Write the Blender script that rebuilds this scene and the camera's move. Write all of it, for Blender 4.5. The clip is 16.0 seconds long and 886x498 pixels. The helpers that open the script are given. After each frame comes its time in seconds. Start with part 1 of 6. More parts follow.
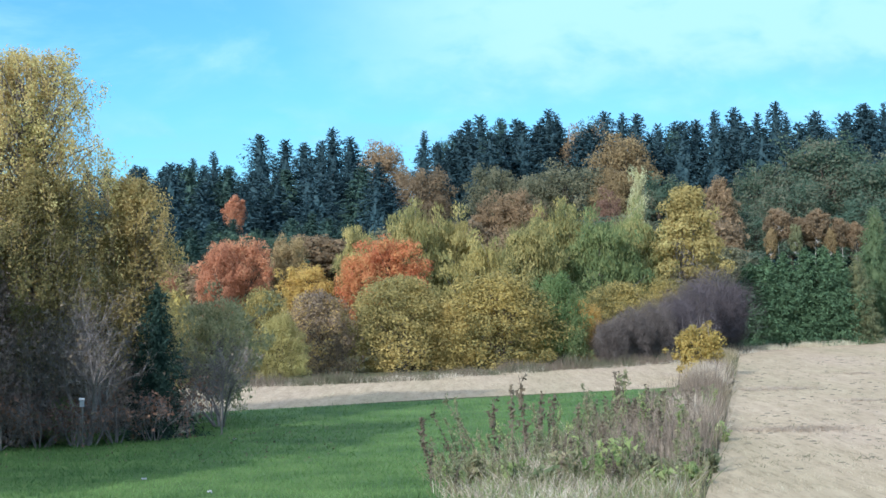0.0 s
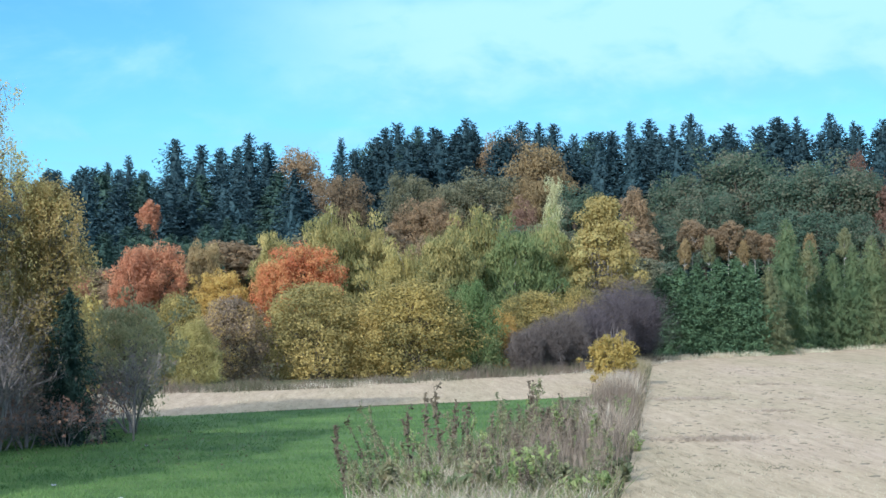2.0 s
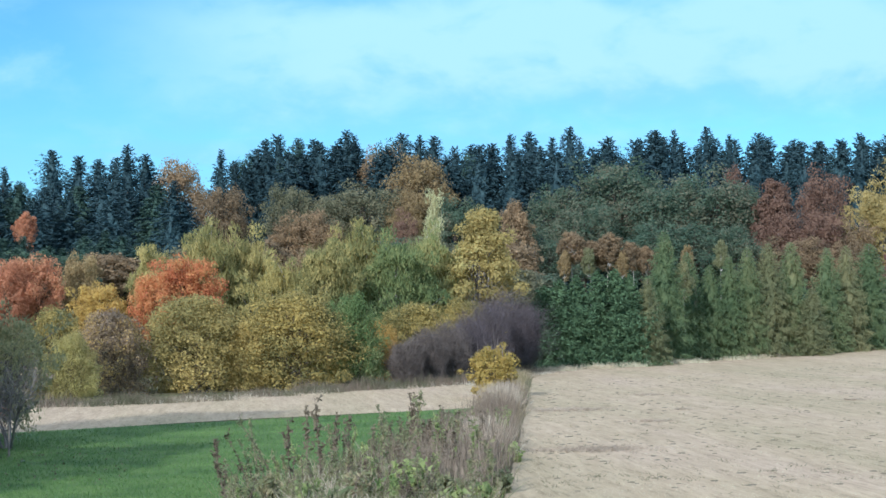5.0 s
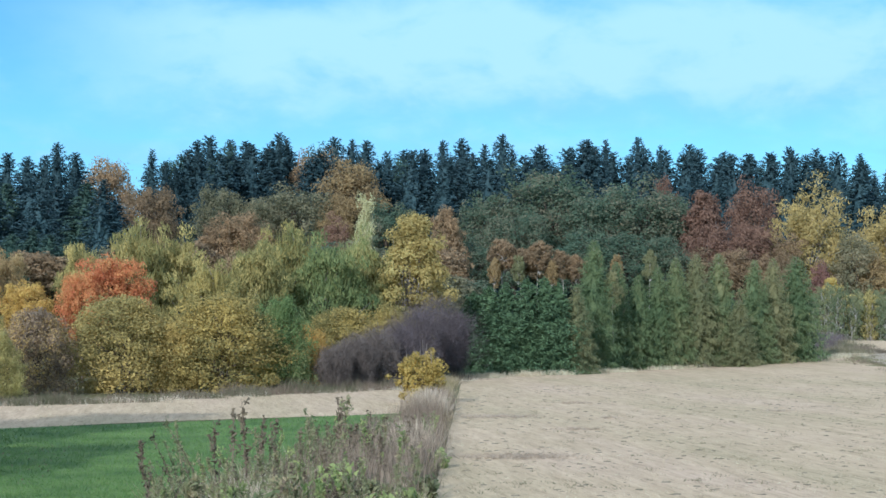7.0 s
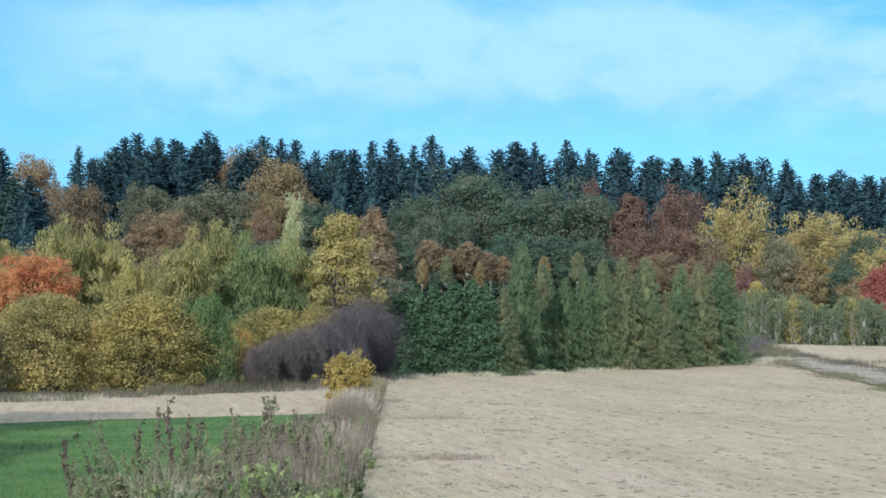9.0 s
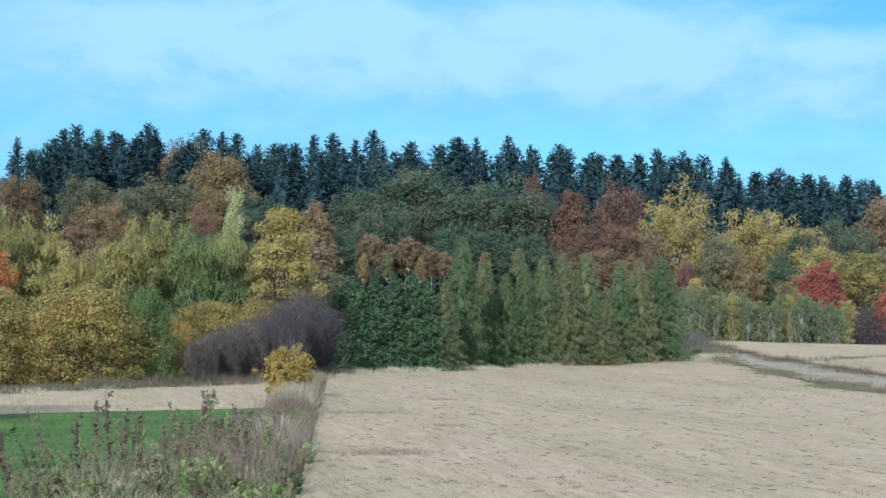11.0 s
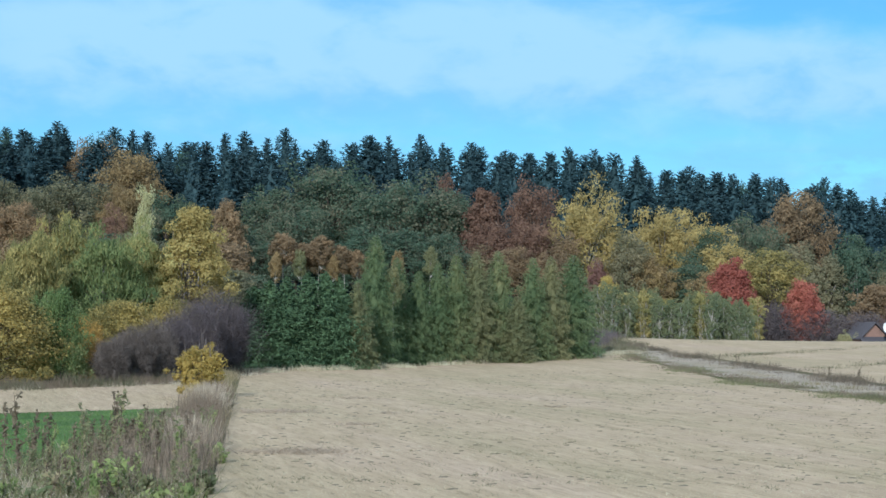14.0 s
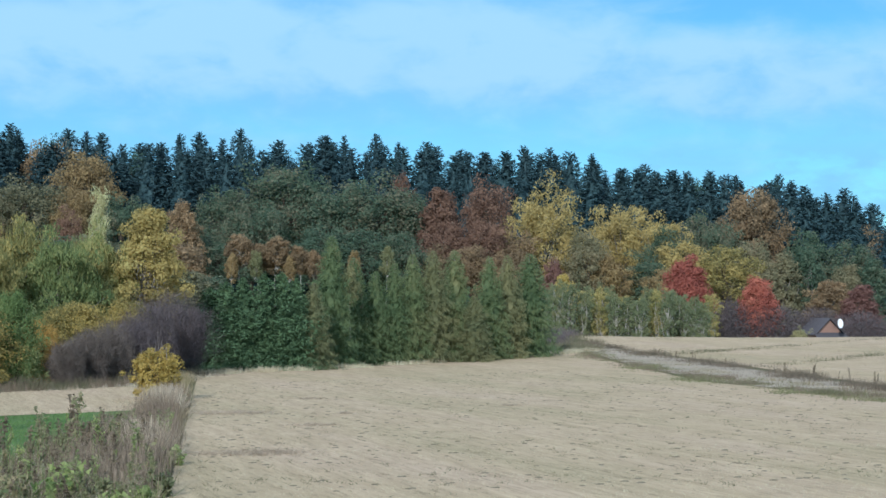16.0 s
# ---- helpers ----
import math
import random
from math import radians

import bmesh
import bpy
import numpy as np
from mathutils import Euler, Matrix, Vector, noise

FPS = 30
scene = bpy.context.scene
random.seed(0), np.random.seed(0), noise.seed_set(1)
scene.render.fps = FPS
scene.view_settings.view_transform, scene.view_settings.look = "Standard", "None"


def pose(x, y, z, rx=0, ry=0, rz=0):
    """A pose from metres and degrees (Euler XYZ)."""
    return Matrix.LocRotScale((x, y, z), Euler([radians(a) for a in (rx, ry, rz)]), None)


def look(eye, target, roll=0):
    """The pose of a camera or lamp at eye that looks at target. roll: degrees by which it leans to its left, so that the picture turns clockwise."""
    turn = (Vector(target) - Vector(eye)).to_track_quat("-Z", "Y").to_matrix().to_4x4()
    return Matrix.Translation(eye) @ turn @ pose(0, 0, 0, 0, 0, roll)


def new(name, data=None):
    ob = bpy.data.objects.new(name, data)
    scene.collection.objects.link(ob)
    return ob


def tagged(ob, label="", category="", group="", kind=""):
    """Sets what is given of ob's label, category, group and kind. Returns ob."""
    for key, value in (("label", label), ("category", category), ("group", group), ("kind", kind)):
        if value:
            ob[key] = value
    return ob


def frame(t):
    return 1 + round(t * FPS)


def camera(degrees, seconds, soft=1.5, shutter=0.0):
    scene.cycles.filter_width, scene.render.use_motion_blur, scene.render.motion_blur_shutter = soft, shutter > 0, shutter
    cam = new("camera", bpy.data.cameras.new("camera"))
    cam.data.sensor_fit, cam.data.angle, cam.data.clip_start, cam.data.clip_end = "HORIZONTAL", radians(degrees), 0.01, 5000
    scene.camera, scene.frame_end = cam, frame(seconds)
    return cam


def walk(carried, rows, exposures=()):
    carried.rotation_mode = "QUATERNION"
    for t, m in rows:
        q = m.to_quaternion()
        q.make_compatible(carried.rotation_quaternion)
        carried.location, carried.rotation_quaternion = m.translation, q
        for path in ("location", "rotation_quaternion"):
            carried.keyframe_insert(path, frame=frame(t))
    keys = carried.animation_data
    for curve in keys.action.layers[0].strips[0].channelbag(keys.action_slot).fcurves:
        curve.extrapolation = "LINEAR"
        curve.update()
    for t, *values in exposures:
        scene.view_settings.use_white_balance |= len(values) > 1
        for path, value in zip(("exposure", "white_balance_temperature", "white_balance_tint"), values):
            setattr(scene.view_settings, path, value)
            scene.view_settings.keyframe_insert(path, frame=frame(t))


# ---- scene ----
cam = camera(28.38, 16.0, soft=1.55)
EYE = 4.2
# seconds, yaw, pitch, roll of a camera that turns where it stands, at an upper window
ROWS = [
    (0.0, 0.001, 1.500, -1.026),
    (0.5, -0.574, 1.579, -0.801),
    (1.0, -1.286, 1.656, -0.717),
    (1.5, -2.001, 1.708, -0.493),
    (2.0, -2.750, 1.722, -0.475),
    (2.5, -3.422, 1.706, -0.455),
    (3.0, -4.093, 1.790, -0.435),
    (3.5, -4.746, 1.895, -0.542),
    (4.0, -5.407, 1.979, -0.797),
    (6.5, -8.365, 2.226, 0.256),
    (7.0, -8.918, 2.252, 0.361),
    (7.5, -9.422, 2.294, 0.404),
    (8.0, -9.988, 2.284, 0.609),
    (8.5, -10.625, 2.307, 0.845),
    (9.0, -11.268, 2.300, 0.856),
    (11.5, -13.673, 2.185, 1.381),
    (12.0, -14.202, 2.259, 1.542),
    (12.5, -14.757, 2.274, 1.564),
    (13.0, -15.298, 2.258, 1.388),
    (13.5, -15.691, 2.233, 1.145),
    (14.0, -16.056, 2.172, 0.925),
    (14.5, -16.460, 2.181, 0.745),
    (15.0, -16.838, 2.155, 0.597),
    (15.5, -17.148, 2.156, 0.495),
    (16.0, -17.482, 2.171, 0.422),
]
walk(cam, [(t, pose(0, 0, EYE, 90 + pitch, 0, yaw) @ pose(0, 0, 0, 0, 0, roll)) for t, yaw, pitch, roll in ROWS],
     ((0.0, 0.54, 5500, 11), (4.0, 0.44, 5500, 11), (9.0, 0.29, 5540, 9), (16.0, 0.10, 5600, 7)))

# ---- world and sun ----
SUN_AZ, SUN_EL = radians(212), radians(24)  # from behind and left of the first view, clockwise from +y
world = bpy.data.worlds.new("sky")
scene.world = world
world.use_nodes = True
wn, wl = world.node_tree.nodes, world.node_tree.links
wn.clear()
w_out = wn.new("ShaderNodeOutputWorld")
w_bg = wn.new("ShaderNodeBackground")
w_sky = wn.new("ShaderNodeTexSky")
w_sky.sky_type, w_sky.sun_disc = "NISHITA", False
w_sky.sun_elevation, w_sky.sun_rotation = SUN_EL, SUN_AZ
w_sky.altitude, w_sky.air_density, w_sky.dust_density, w_sky.ozone_density = 300, 1.0, 0.3, 2.0
w_bg.inputs["Strength"].default_value = 0.092
CLOUD_SHADE, CLOUD_LIT, SKY_TINT = (3.05, 6.2, 8.7), (4.55, 7.25, 9.0), (0.56, 0.97, 1.18)


def wmath(op, a, b=0.0, c=0.0):
    n = wn.new("ShaderNodeMath")
    n.operation = op
    for k, v in enumerate((a, b, c)):
        if isinstance(v, (int, float)):
            n.inputs[k].default_value = v
        else:
            wl.new(v, n.inputs[k])
    return n.outputs[0]


def wsmooth(a, b, v):
    n = wn.new("ShaderNodeMapRange")
    n.interpolation_type = "SMOOTHSTEP"
    n.inputs["From Min"].default_value, n.inputs["From Max"].default_value = a, b
    wl.new(v, n.inputs["Value"])
    return n.outputs[0]


def wnoise(x, y, z, detail, rough, distort=0.0):
    c = wn.new("ShaderNodeCombineXYZ")
    for k, v in enumerate((x, y, z)):
        if isinstance(v, (int, float)):
            c.inputs[k].default_value = v
        else:
            wl.new(v, c.inputs[k])
    n = wn.new("ShaderNodeTexNoise")
    n.inputs["Scale"].default_value, n.inputs["Detail"].default_value = 1.0, detail
    n.inputs["Roughness"].default_value, n.inputs["Distortion"].default_value = rough, distort
    wl.new(c.outputs[0], n.inputs["Vector"])
    return n.outputs["Fac"]


def wmix(fac, a, b, blend="MIX"):
    m = wn.new("ShaderNodeMix")
    m.data_type, m.blend_type = "RGBA", blend
    for sock, v in ((m.inputs[0], fac), (m.inputs[6], a), (m.inputs[7], b)):
        if isinstance(v, (int, float)):
            sock.default_value = v
        elif isinstance(v, tuple):
            sock.default_value = (*v, 1)
        else:
            wl.new(v, sock)
    return m.outputs[2]


# heading and height of a sky direction, in degrees
w_co = wn.new("ShaderNodeTexCoord")
w_xyz = wn.new("ShaderNodeSeparateXYZ")
wl.new(w_co.outputs["Generated"], w_xyz.inputs[0])
AZ = wmath("MULTIPLY", wmath("ARCTAN2", w_xyz.outputs[0], w_xyz.outputs[1]), 57.296)
EL = wmath("MULTIPLY", wmath("ARCSINE", w_xyz.outputs[2]), 57.296)
# a bank of flat-based cloud from the middle of the view eastwards, thin veils elsewhere
rough_edge = wmath("MULTIPLY_ADD", wnoise(wmath("MULTIPLY", AZ, 0.26), wmath("MULTIPLY", EL, 0.5), 3.3, 7.0, 0.55, 0.25), 2.7, -1.35)
el_r = wmath("ADD", EL, rough_edge)
az_r = wmath("ADD", AZ, wmath("MULTIPLY", rough_edge, 1.6))
bank_top = wmath("SUBTRACT", 1.0, wsmooth(9.6, 11.2, wmath("ADD", el_r, wmath("MULTIPLY", wsmooth(17.0, 29.0, AZ), 1.5))))
bank_low = wsmooth(4.8, 7.6, el_r)
bank = wmath("MULTIPLY", wmath("MULTIPLY", wsmooth(-7.0, 3.0, az_r), wmath("SUBTRACT", 1.0, wsmooth(32.0, 44.0, az_r))), wmath("MULTIPLY", bank_low, bank_top))
veil = wmath("MULTIPLY", wsmooth(0.38, 0.7, wnoise(wmath("MULTIPLY", AZ, 0.1), wmath("MULTIPLY", EL, 0.28), 7.7, 7.0, 0.62, 0.5)), 0.68)
low_cloud = wmath("MULTIPLY", wsmooth(0.45, 0.62, wnoise(wmath("MULTIPLY", AZ, 0.28), wmath("MULTIPLY", EL, 0.6), 1.9, 6.0, 0.55)), wmath("SUBTRACT", 1.0, wsmooth(4.6, 7.0, EL)))
cover = wmath("MAXIMUM", wmath("MAXIMUM", bank, veil), wmath("MULTIPLY", low_cloud, 0.8))
puff = wnoise(wmath("MULTIPLY", AZ, 0.42), wmath("MULTIPLY", EL, 0.8), 5.1, 6.0, 0.54, 0.25)
lit = wsmooth(0.36, 0.72, wmath("ADD", puff, wmath("MULTIPLY", wmath("SUBTRACT", EL, 6.5), 0.09)))
# unseen broken cloud above the view, added bright overhead to fill the shadows
high = wmath("MULTIPLY", wsmooth(0.36, 0.6, wnoise(wmath("MULTIPLY", AZ, 0.03), wmath("MULTIPLY", EL, 0.05), 2.2, 6.0, 0.55)), wsmooth(13.0, 24.0, EL))
cover = wmath("MAXIMUM", cover, high)
cloud = wmix(high, wmix(lit, CLOUD_SHADE, CLOUD_LIT), (16.0, 17.0, 18.4))
clear = wmix(1.0, w_sky.outputs[0], SKY_TINT, "MULTIPLY")
wl.new(wmix(cover, clear, cloud), w_bg.inputs["Color"])
wl.new(w_bg.outputs[0], w_out.inputs[0])

sun = new("sun", bpy.data.lights.new("sun", "SUN"))
sun.data.energy, sun.data.angle, sun.data.color = 4.3, radians(0.53), (1.0, 0.938, 0.87)
sun.matrix_world = look((0, 0, 0), (-math.sin(SUN_AZ) * math.cos(SUN_EL), -math.cos(SUN_AZ) * math.cos(SUN_EL), -math.sin(SUN_EL)))

# ---- materials ----
def nodes_of(name, rough=0.9):
    m = bpy.data.materials.new(name)
    m.use_nodes = True
    nt = m.node_tree
    b = nt.nodes["Principled BSDF"]
    b.inputs["Roughness"].default_value = rough
    b.inputs["Specular IOR Level"].default_value = 0.12
    return m, nt, b


def ramp(nt, fac, stops):
    r = nt.nodes.new("ShaderNodeValToRGB")
    while len(r.color_ramp.elements) < len(stops):
        r.color_ramp.elements.new(0.5)
    for e, (p, c) in zip(r.color_ramp.elements, stops):
        e.position, e.color = p, (*c, 1)
    nt.links.new(fac, r.inputs[0])
    return r.outputs[0]


def noise_tex(nt, scale, detail=4.0, rough=0.6, coords="Object", stretch=(1, 1, 1)):
    co = nt.nodes.new("ShaderNodeTexCoord")
    mp = nt.nodes.new("ShaderNodeMapping")
    mp.inputs["Scale"].default_value = stretch
    n = nt.nodes.new("ShaderNodeTexNoise")
    n.inputs["Scale"].default_value, n.inputs["Detail"].default_value, n.inputs["Roughness"].default_value = scale, detail, rough
    nt.links.new(co.outputs[coords], mp.inputs["Vector"])
    nt.links.new(mp.outputs[0], n.inputs["Vector"])
    return n.outputs["Fac"]


def mixc(nt, fac, a, b, blend="MIX"):
    m = nt.nodes.new("ShaderNodeMix")
    m.data_type, m.blend_type = "RGBA", blend
    for sock, v in ((m.inputs[0], fac), (m.inputs[6], a), (m.inputs[7], b)):
        if isinstance(v, bpy.types.NodeSocket):
            nt.links.new(v, sock)
        elif isinstance(v, (int, float)):
            sock.default_value = v
        else:
            sock.default_value = (*v, 1)
    return m.outputs[2]


def leaf_material(name, stops, through_light=0.5, patch=0.25, rough=0.65):
    """Foliage: each leaf takes a colour of the range; patches of the crown and whole plants lean to one side of it."""
    m, nt, b = nodes_of(name, rough)
    geo = nt.nodes.new("ShaderNodeNewGeometry")
    info = nt.nodes.new("ShaderNodeObjectInfo")
    big = noise_tex(nt, patch, 2.0)
    def math_node(op, a, v):
        q = nt.nodes.new("ShaderNodeMath")
        q.operation = op
        for k, s in enumerate((a, v)):
            if isinstance(s, (int, float)):
                q.inputs[k].default_value = s
            else:
                nt.links.new(s, q.inputs[k])
        return q.outputs[0]
    f = math_node("MULTIPLY", geo.outputs["Random Per Island"], 0.3)
    f = math_node("ADD", f, math_node("MULTIPLY", big, 0.9))
    f = math_node("ADD", f, math_node("MULTIPLY", info.outputs["Random"], 0.24))
    f = math_node("SUBTRACT", f, 0.225)
    col = ramp(nt, f, stops)
    nt.links.new(col, b.inputs["Base Color"])
    tr = nt.nodes.new("ShaderNodeBsdfTranslucent")
    nt.links.new(col, tr.inputs["Color"])
    mx = nt.nodes.new("ShaderNodeMixShader")
    mx.inputs[0].default_value = through_light
    nt.links.new(b.outputs[0], mx.inputs[1])
    nt.links.new(tr.outputs[0], mx.inputs[2])
    nt.links.new(mx.outputs[0], nt.nodes["Material Output"].inputs[0])
    return m


def two_tone(name, a, b_, scale, rough=0.9, bump=0.0, stretch=(1, 1, 1), coords="Object", fine=0.0):
    m, nt, b = nodes_of(name, rough)
    f = noise_tex(nt, scale, 6.0, 0.65, coords, stretch)
    c = ramp(nt, f, ((0.32, a), (0.68, b_)))
    if fine:
        g = noise_tex(nt, fine, 3.0, 0.7, coords, (1, 1, 1))
        c = mixc(nt, 0.5, c, ramp(nt, g, ((0.3, (0.45, 0.45, 0.45)), (0.7, (1.0, 1.0, 1.0)))), "MULTIPLY")
    nt.links.new(c, b.inputs["Base Color"])
    if bump:
        bp = nt.nodes.new("ShaderNodeBump")
        bp.inputs["Strength"].default_value, bp.inputs["Distance"].default_value = bump, 0.05
        nt.links.new(f, bp.inputs["Height"])
        nt.links.new(bp.outputs[0], b.inputs["Normal"])
    return m


def field_material(name, dark, light):
    """Stubble: straw colour in drill rows, with patches a few metres wide and fine dark gaps between the straws."""
    m, nt, b = nodes_of(name, 0.95)
    c = ramp(nt, noise_tex(nt, 2.2, 6.0, 0.7, "Object", (1, 0.1, 1)), ((0.3, dark), (0.7, light)))
    patch = ramp(nt, noise_tex(nt, 0.16, 3.0, 0.6, "Object", (1, 0.2, 1)), ((0.33, (0.8, 0.83, 0.73)), (0.5, (0.97, 0.96, 0.9)), (0.68, (1.0, 0.97, 0.98))))
    fine = ramp(nt, noise_tex(nt, 7.0, 4.0, 0.75, "Object", (1, 0.12, 1)), ((0.36, (0.5, 0.5, 0.46)), (0.5, (1.0, 1.0, 1.0))))
    c = mixc(nt, 0.55, mixc(nt, 0.9, c, patch, "MULTIPLY"), fine, "MULTIPLY")
    nt.links.new(c, b.inputs["Base Color"])
    bp = nt.nodes.new("ShaderNodeBump")
    bp.inputs["Strength"].default_value, bp.inputs["Distance"].default_value = 0.4, 0.05
    nt.links.new(noise_tex(nt, 6.0, 4.0, 0.7, "Object", (1, 0.1, 1)), bp.inputs["Height"])
    nt.links.new(bp.outputs[0], b.inputs["Normal"])
    return m


LEAF = {
    "olive_grey": ((0.2, (0.2, 0.2, 0.112)), (0.5, (0.315, 0.305, 0.155)), (0.8, (0.52, 0.45, 0.23))),
    "yellow_olive": ((0.2, (0.151, 0.151, 0.0612)), (0.5, (0.47, 0.365, 0.12)), (0.8, (0.66, 0.54, 0.17))),
    "bright_yellow": ((0.2, (0.31, 0.264, 0.102)), (0.8, (0.493, 0.456, 0.17))),
    "grey_brown": ((0.2, (0.164, 0.135, 0.105)), (0.45, (0.307, 0.232, 0.15)), (0.7, (0.68, 0.48, 0.14))),
    "olive_yellow": ((0.2, (0.145, 0.14, 0.057)), (0.5, (0.36, 0.3, 0.11)), (0.85, (0.665, 0.498, 0.174))),
    "green": ((0.2, (0.078, 0.122, 0.045)), (0.5, (0.155, 0.225, 0.08)), (0.85, (0.497, 0.498, 0.226))),
    "orange_yellow": ((0.2, (0.421, 0.24, 0.0834)), (0.8, (0.575, 0.422, 0.123))),
    "salmon": ((0.2, (0.35, 0.172, 0.1)), (0.6, (0.545, 0.255, 0.135)), (0.9, (0.577, 0.4, 0.2))),
    "tan": ((0.2, (0.16, 0.12, 0.062)), (0.5, (0.32, 0.235, 0.115)), (0.85, (0.44, 0.34, 0.16))),
    "orange_red": ((0.2, (0.476, 0.15, 0.08)), (0.5, (0.56, 0.25, 0.1)), (0.85, (0.609, 0.426, 0.17))),
    "olive_green": ((0.2, (0.13, 0.152, 0.06)), (0.5, (0.33, 0.295, 0.112)), (0.85, (0.684, 0.54, 0.208))),
    "yellow_green": ((0.2, (0.18, 0.202, 0.0848)), (0.5, (0.42, 0.348, 0.122)), (0.85, (0.64, 0.51, 0.18))),
    "pale_yellow": ((0.2, (0.354, 0.319, 0.159)), (0.8, (0.566, 0.558, 0.309))),
    "yellow": ((0.2, (0.233, 0.199, 0.072)), (0.5, (0.439, 0.348, 0.126)), (0.85, (0.506, 0.473, 0.193))),
    "deep_green": ((0.2, (0.048, 0.085, 0.044)), (0.8, (0.112, 0.178, 0.083))),
    "larch_green": ((0.2, (0.115, 0.172, 0.082)), (0.5, (0.18, 0.232, 0.108)), (0.85, (0.3, 0.29, 0.14))),
    "larch_yellow": ((0.2, (0.14, 0.168, 0.086)), (0.8, (0.31, 0.295, 0.145))),
    "poplar_green": ((0.2, (0.13, 0.165, 0.092)), (0.5, (0.195, 0.222, 0.115)), (0.85, (0.35, 0.31, 0.14))),
    "crimson": ((0.2, (0.3, 0.105, 0.08)), (0.6, (0.47, 0.17, 0.12)), (0.9, (0.55, 0.29, 0.17))),
    "light_yellow": ((0.2, (0.245, 0.2, 0.08)), (0.5, (0.42, 0.335, 0.132)), (0.85, (0.56, 0.44, 0.17))),
    "dull_red": ((0.2, (0.172, 0.0897, 0.0767)), (0.8, (0.313, 0.183, 0.143))),
    "deep_oak": ((0.2, (0.054, 0.098, 0.064)), (0.5, (0.103, 0.152, 0.096)), (0.85, (0.24, 0.208, 0.135))),
    "russet": ((0.2, (0.122, 0.078, 0.058)), (0.5, (0.212, 0.13, 0.09)), (0.85, (0.33, 0.208, 0.138))),
    "oak_brown": ((0.2, (0.128, 0.102, 0.062)), (0.5, (0.258, 0.187, 0.108)), (0.85, (0.44, 0.305, 0.165))),
    "olive_brown": ((0.2, (0.0974, 0.108, 0.0663)), (0.5, (0.206, 0.199, 0.115)), (0.85, (0.361, 0.304, 0.18))),
    # distant spruces: the blue of the haze is mixed into the needle colour
    "spruce_dark": ((0.2, (0.027, 0.053, 0.06)), (0.8, (0.045, 0.085, 0.092))),
    "spruce_green": ((0.2, (0.033, 0.062, 0.05)), (0.8, (0.062, 0.108, 0.078))),
    # spruce green made darker, with the birches' shade put into the colour
    "spruce_shade": ((0.2, (0.018, 0.036, 0.026)), (0.8, (0.038, 0.066, 0.046))),
    "willow_green": ((0.2, (0.1, 0.148, 0.062)), (0.5, (0.215, 0.26, 0.1)), (0.8, (0.46, 0.4, 0.16))),
    # a darker birch_gold: shade of the lower crowns put into the leaf colour
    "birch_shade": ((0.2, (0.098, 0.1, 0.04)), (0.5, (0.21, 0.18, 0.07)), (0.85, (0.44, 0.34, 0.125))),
    "birch_gold": ((0.2, (0.172, 0.163, 0.0659)), (0.5, (0.448, 0.332, 0.129)), (0.85, (0.603, 0.565, 0.228))),
    "weed_leaf": ((0.2, (0.138, 0.177, 0.0814)), (0.5, (0.258, 0.259, 0.135)), (0.85, (0.49, 0.375, 0.225))),
    "fresh_weed": ((0.2, (0.128, 0.192, 0.0655)), (0.8, (0.435, 0.478, 0.184))),
    "dead_leaf": ((0.2, (0.0806, 0.0646, 0.0427)), (0.5, (0.142, 0.114, 0.0759)), (0.85, (0.237, 0.19, 0.123))),
    "dead_shrub": ((0.2, (0.161, 0.124, 0.112)), (0.5, (0.291, 0.229, 0.191)), (0.85, (0.511, 0.387, 0.291))),
    "sapling_gold": ((0.2, (0.173, 0.163, 0.0492)), (0.5, (0.438, 0.323, 0.0946)), (0.85, (0.495, 0.399, 0.107))),
    "grass_blade": ((0.2, (0.068, 0.132, 0.042)), (0.8, (0.19, 0.295, 0.098))),
    "verge": ((0.2, (0.102, 0.116, 0.0622)), (0.5, (0.166, 0.158, 0.0935)), (0.85, (0.255, 0.212, 0.14))),
    "strip_grass": ((0.2, (0.156, 0.15, 0.072)), (0.5, (0.288, 0.24, 0.132)), (0.85, (0.504, 0.42, 0.264))),
    "withered_red": ((0.2, (0.14, 0.086, 0.06)), (0.5, (0.27, 0.155, 0.105)), (0.85, (0.42, 0.26, 0.17))),
    "verge_brown": ((0.2, (0.12, 0.1, 0.072)), (0.5, (0.195, 0.158, 0.115)), (0.85, (0.3, 0.24, 0.17))),
    "verge_green": ((0.2, (0.119, 0.136, 0.0676)), (0.8, (0.256, 0.25, 0.126))),
    "damp_straw": ((0.2, (0.283, 0.228, 0.163)), (0.8, (0.512, 0.424, 0.317))),
    "straw": ((0.2, (0.25, 0.207, 0.132)), (0.5, (0.415, 0.35, 0.235)), (0.85, (0.53, 0.5, 0.35))),
    "dry_grass": ((0.2, (0.245, 0.198, 0.14)), (0.5, (0.464, 0.393, 0.288)), (0.85, (0.7, 0.683, 0.531))),
}
MAT = {k: leaf_material(k, v) for k, v in LEAF.items()}
for k in ("straw", "dry_grass", "dead_leaf"):
    MAT[k].node_tree.nodes["Mix Shader"].inputs[0].default_value = 0.15
for k in ("spruce_dark", "spruce_green", "spruce_shade", "deep_green"):
    MAT[k].node_tree.nodes["Mix Shader"].inputs[0].default_value = 0.1
BARK = two_tone("bark", (0.045, 0.035, 0.026), (0.13, 0.105, 0.08), 6, 0.95, 0.4, (1, 1, 0.25))
PALE_BARK = two_tone("pale_bark", (0.12, 0.11, 0.095), (0.34, 0.31, 0.27), 5, 0.9, 0.3, (1, 1, 0.5))
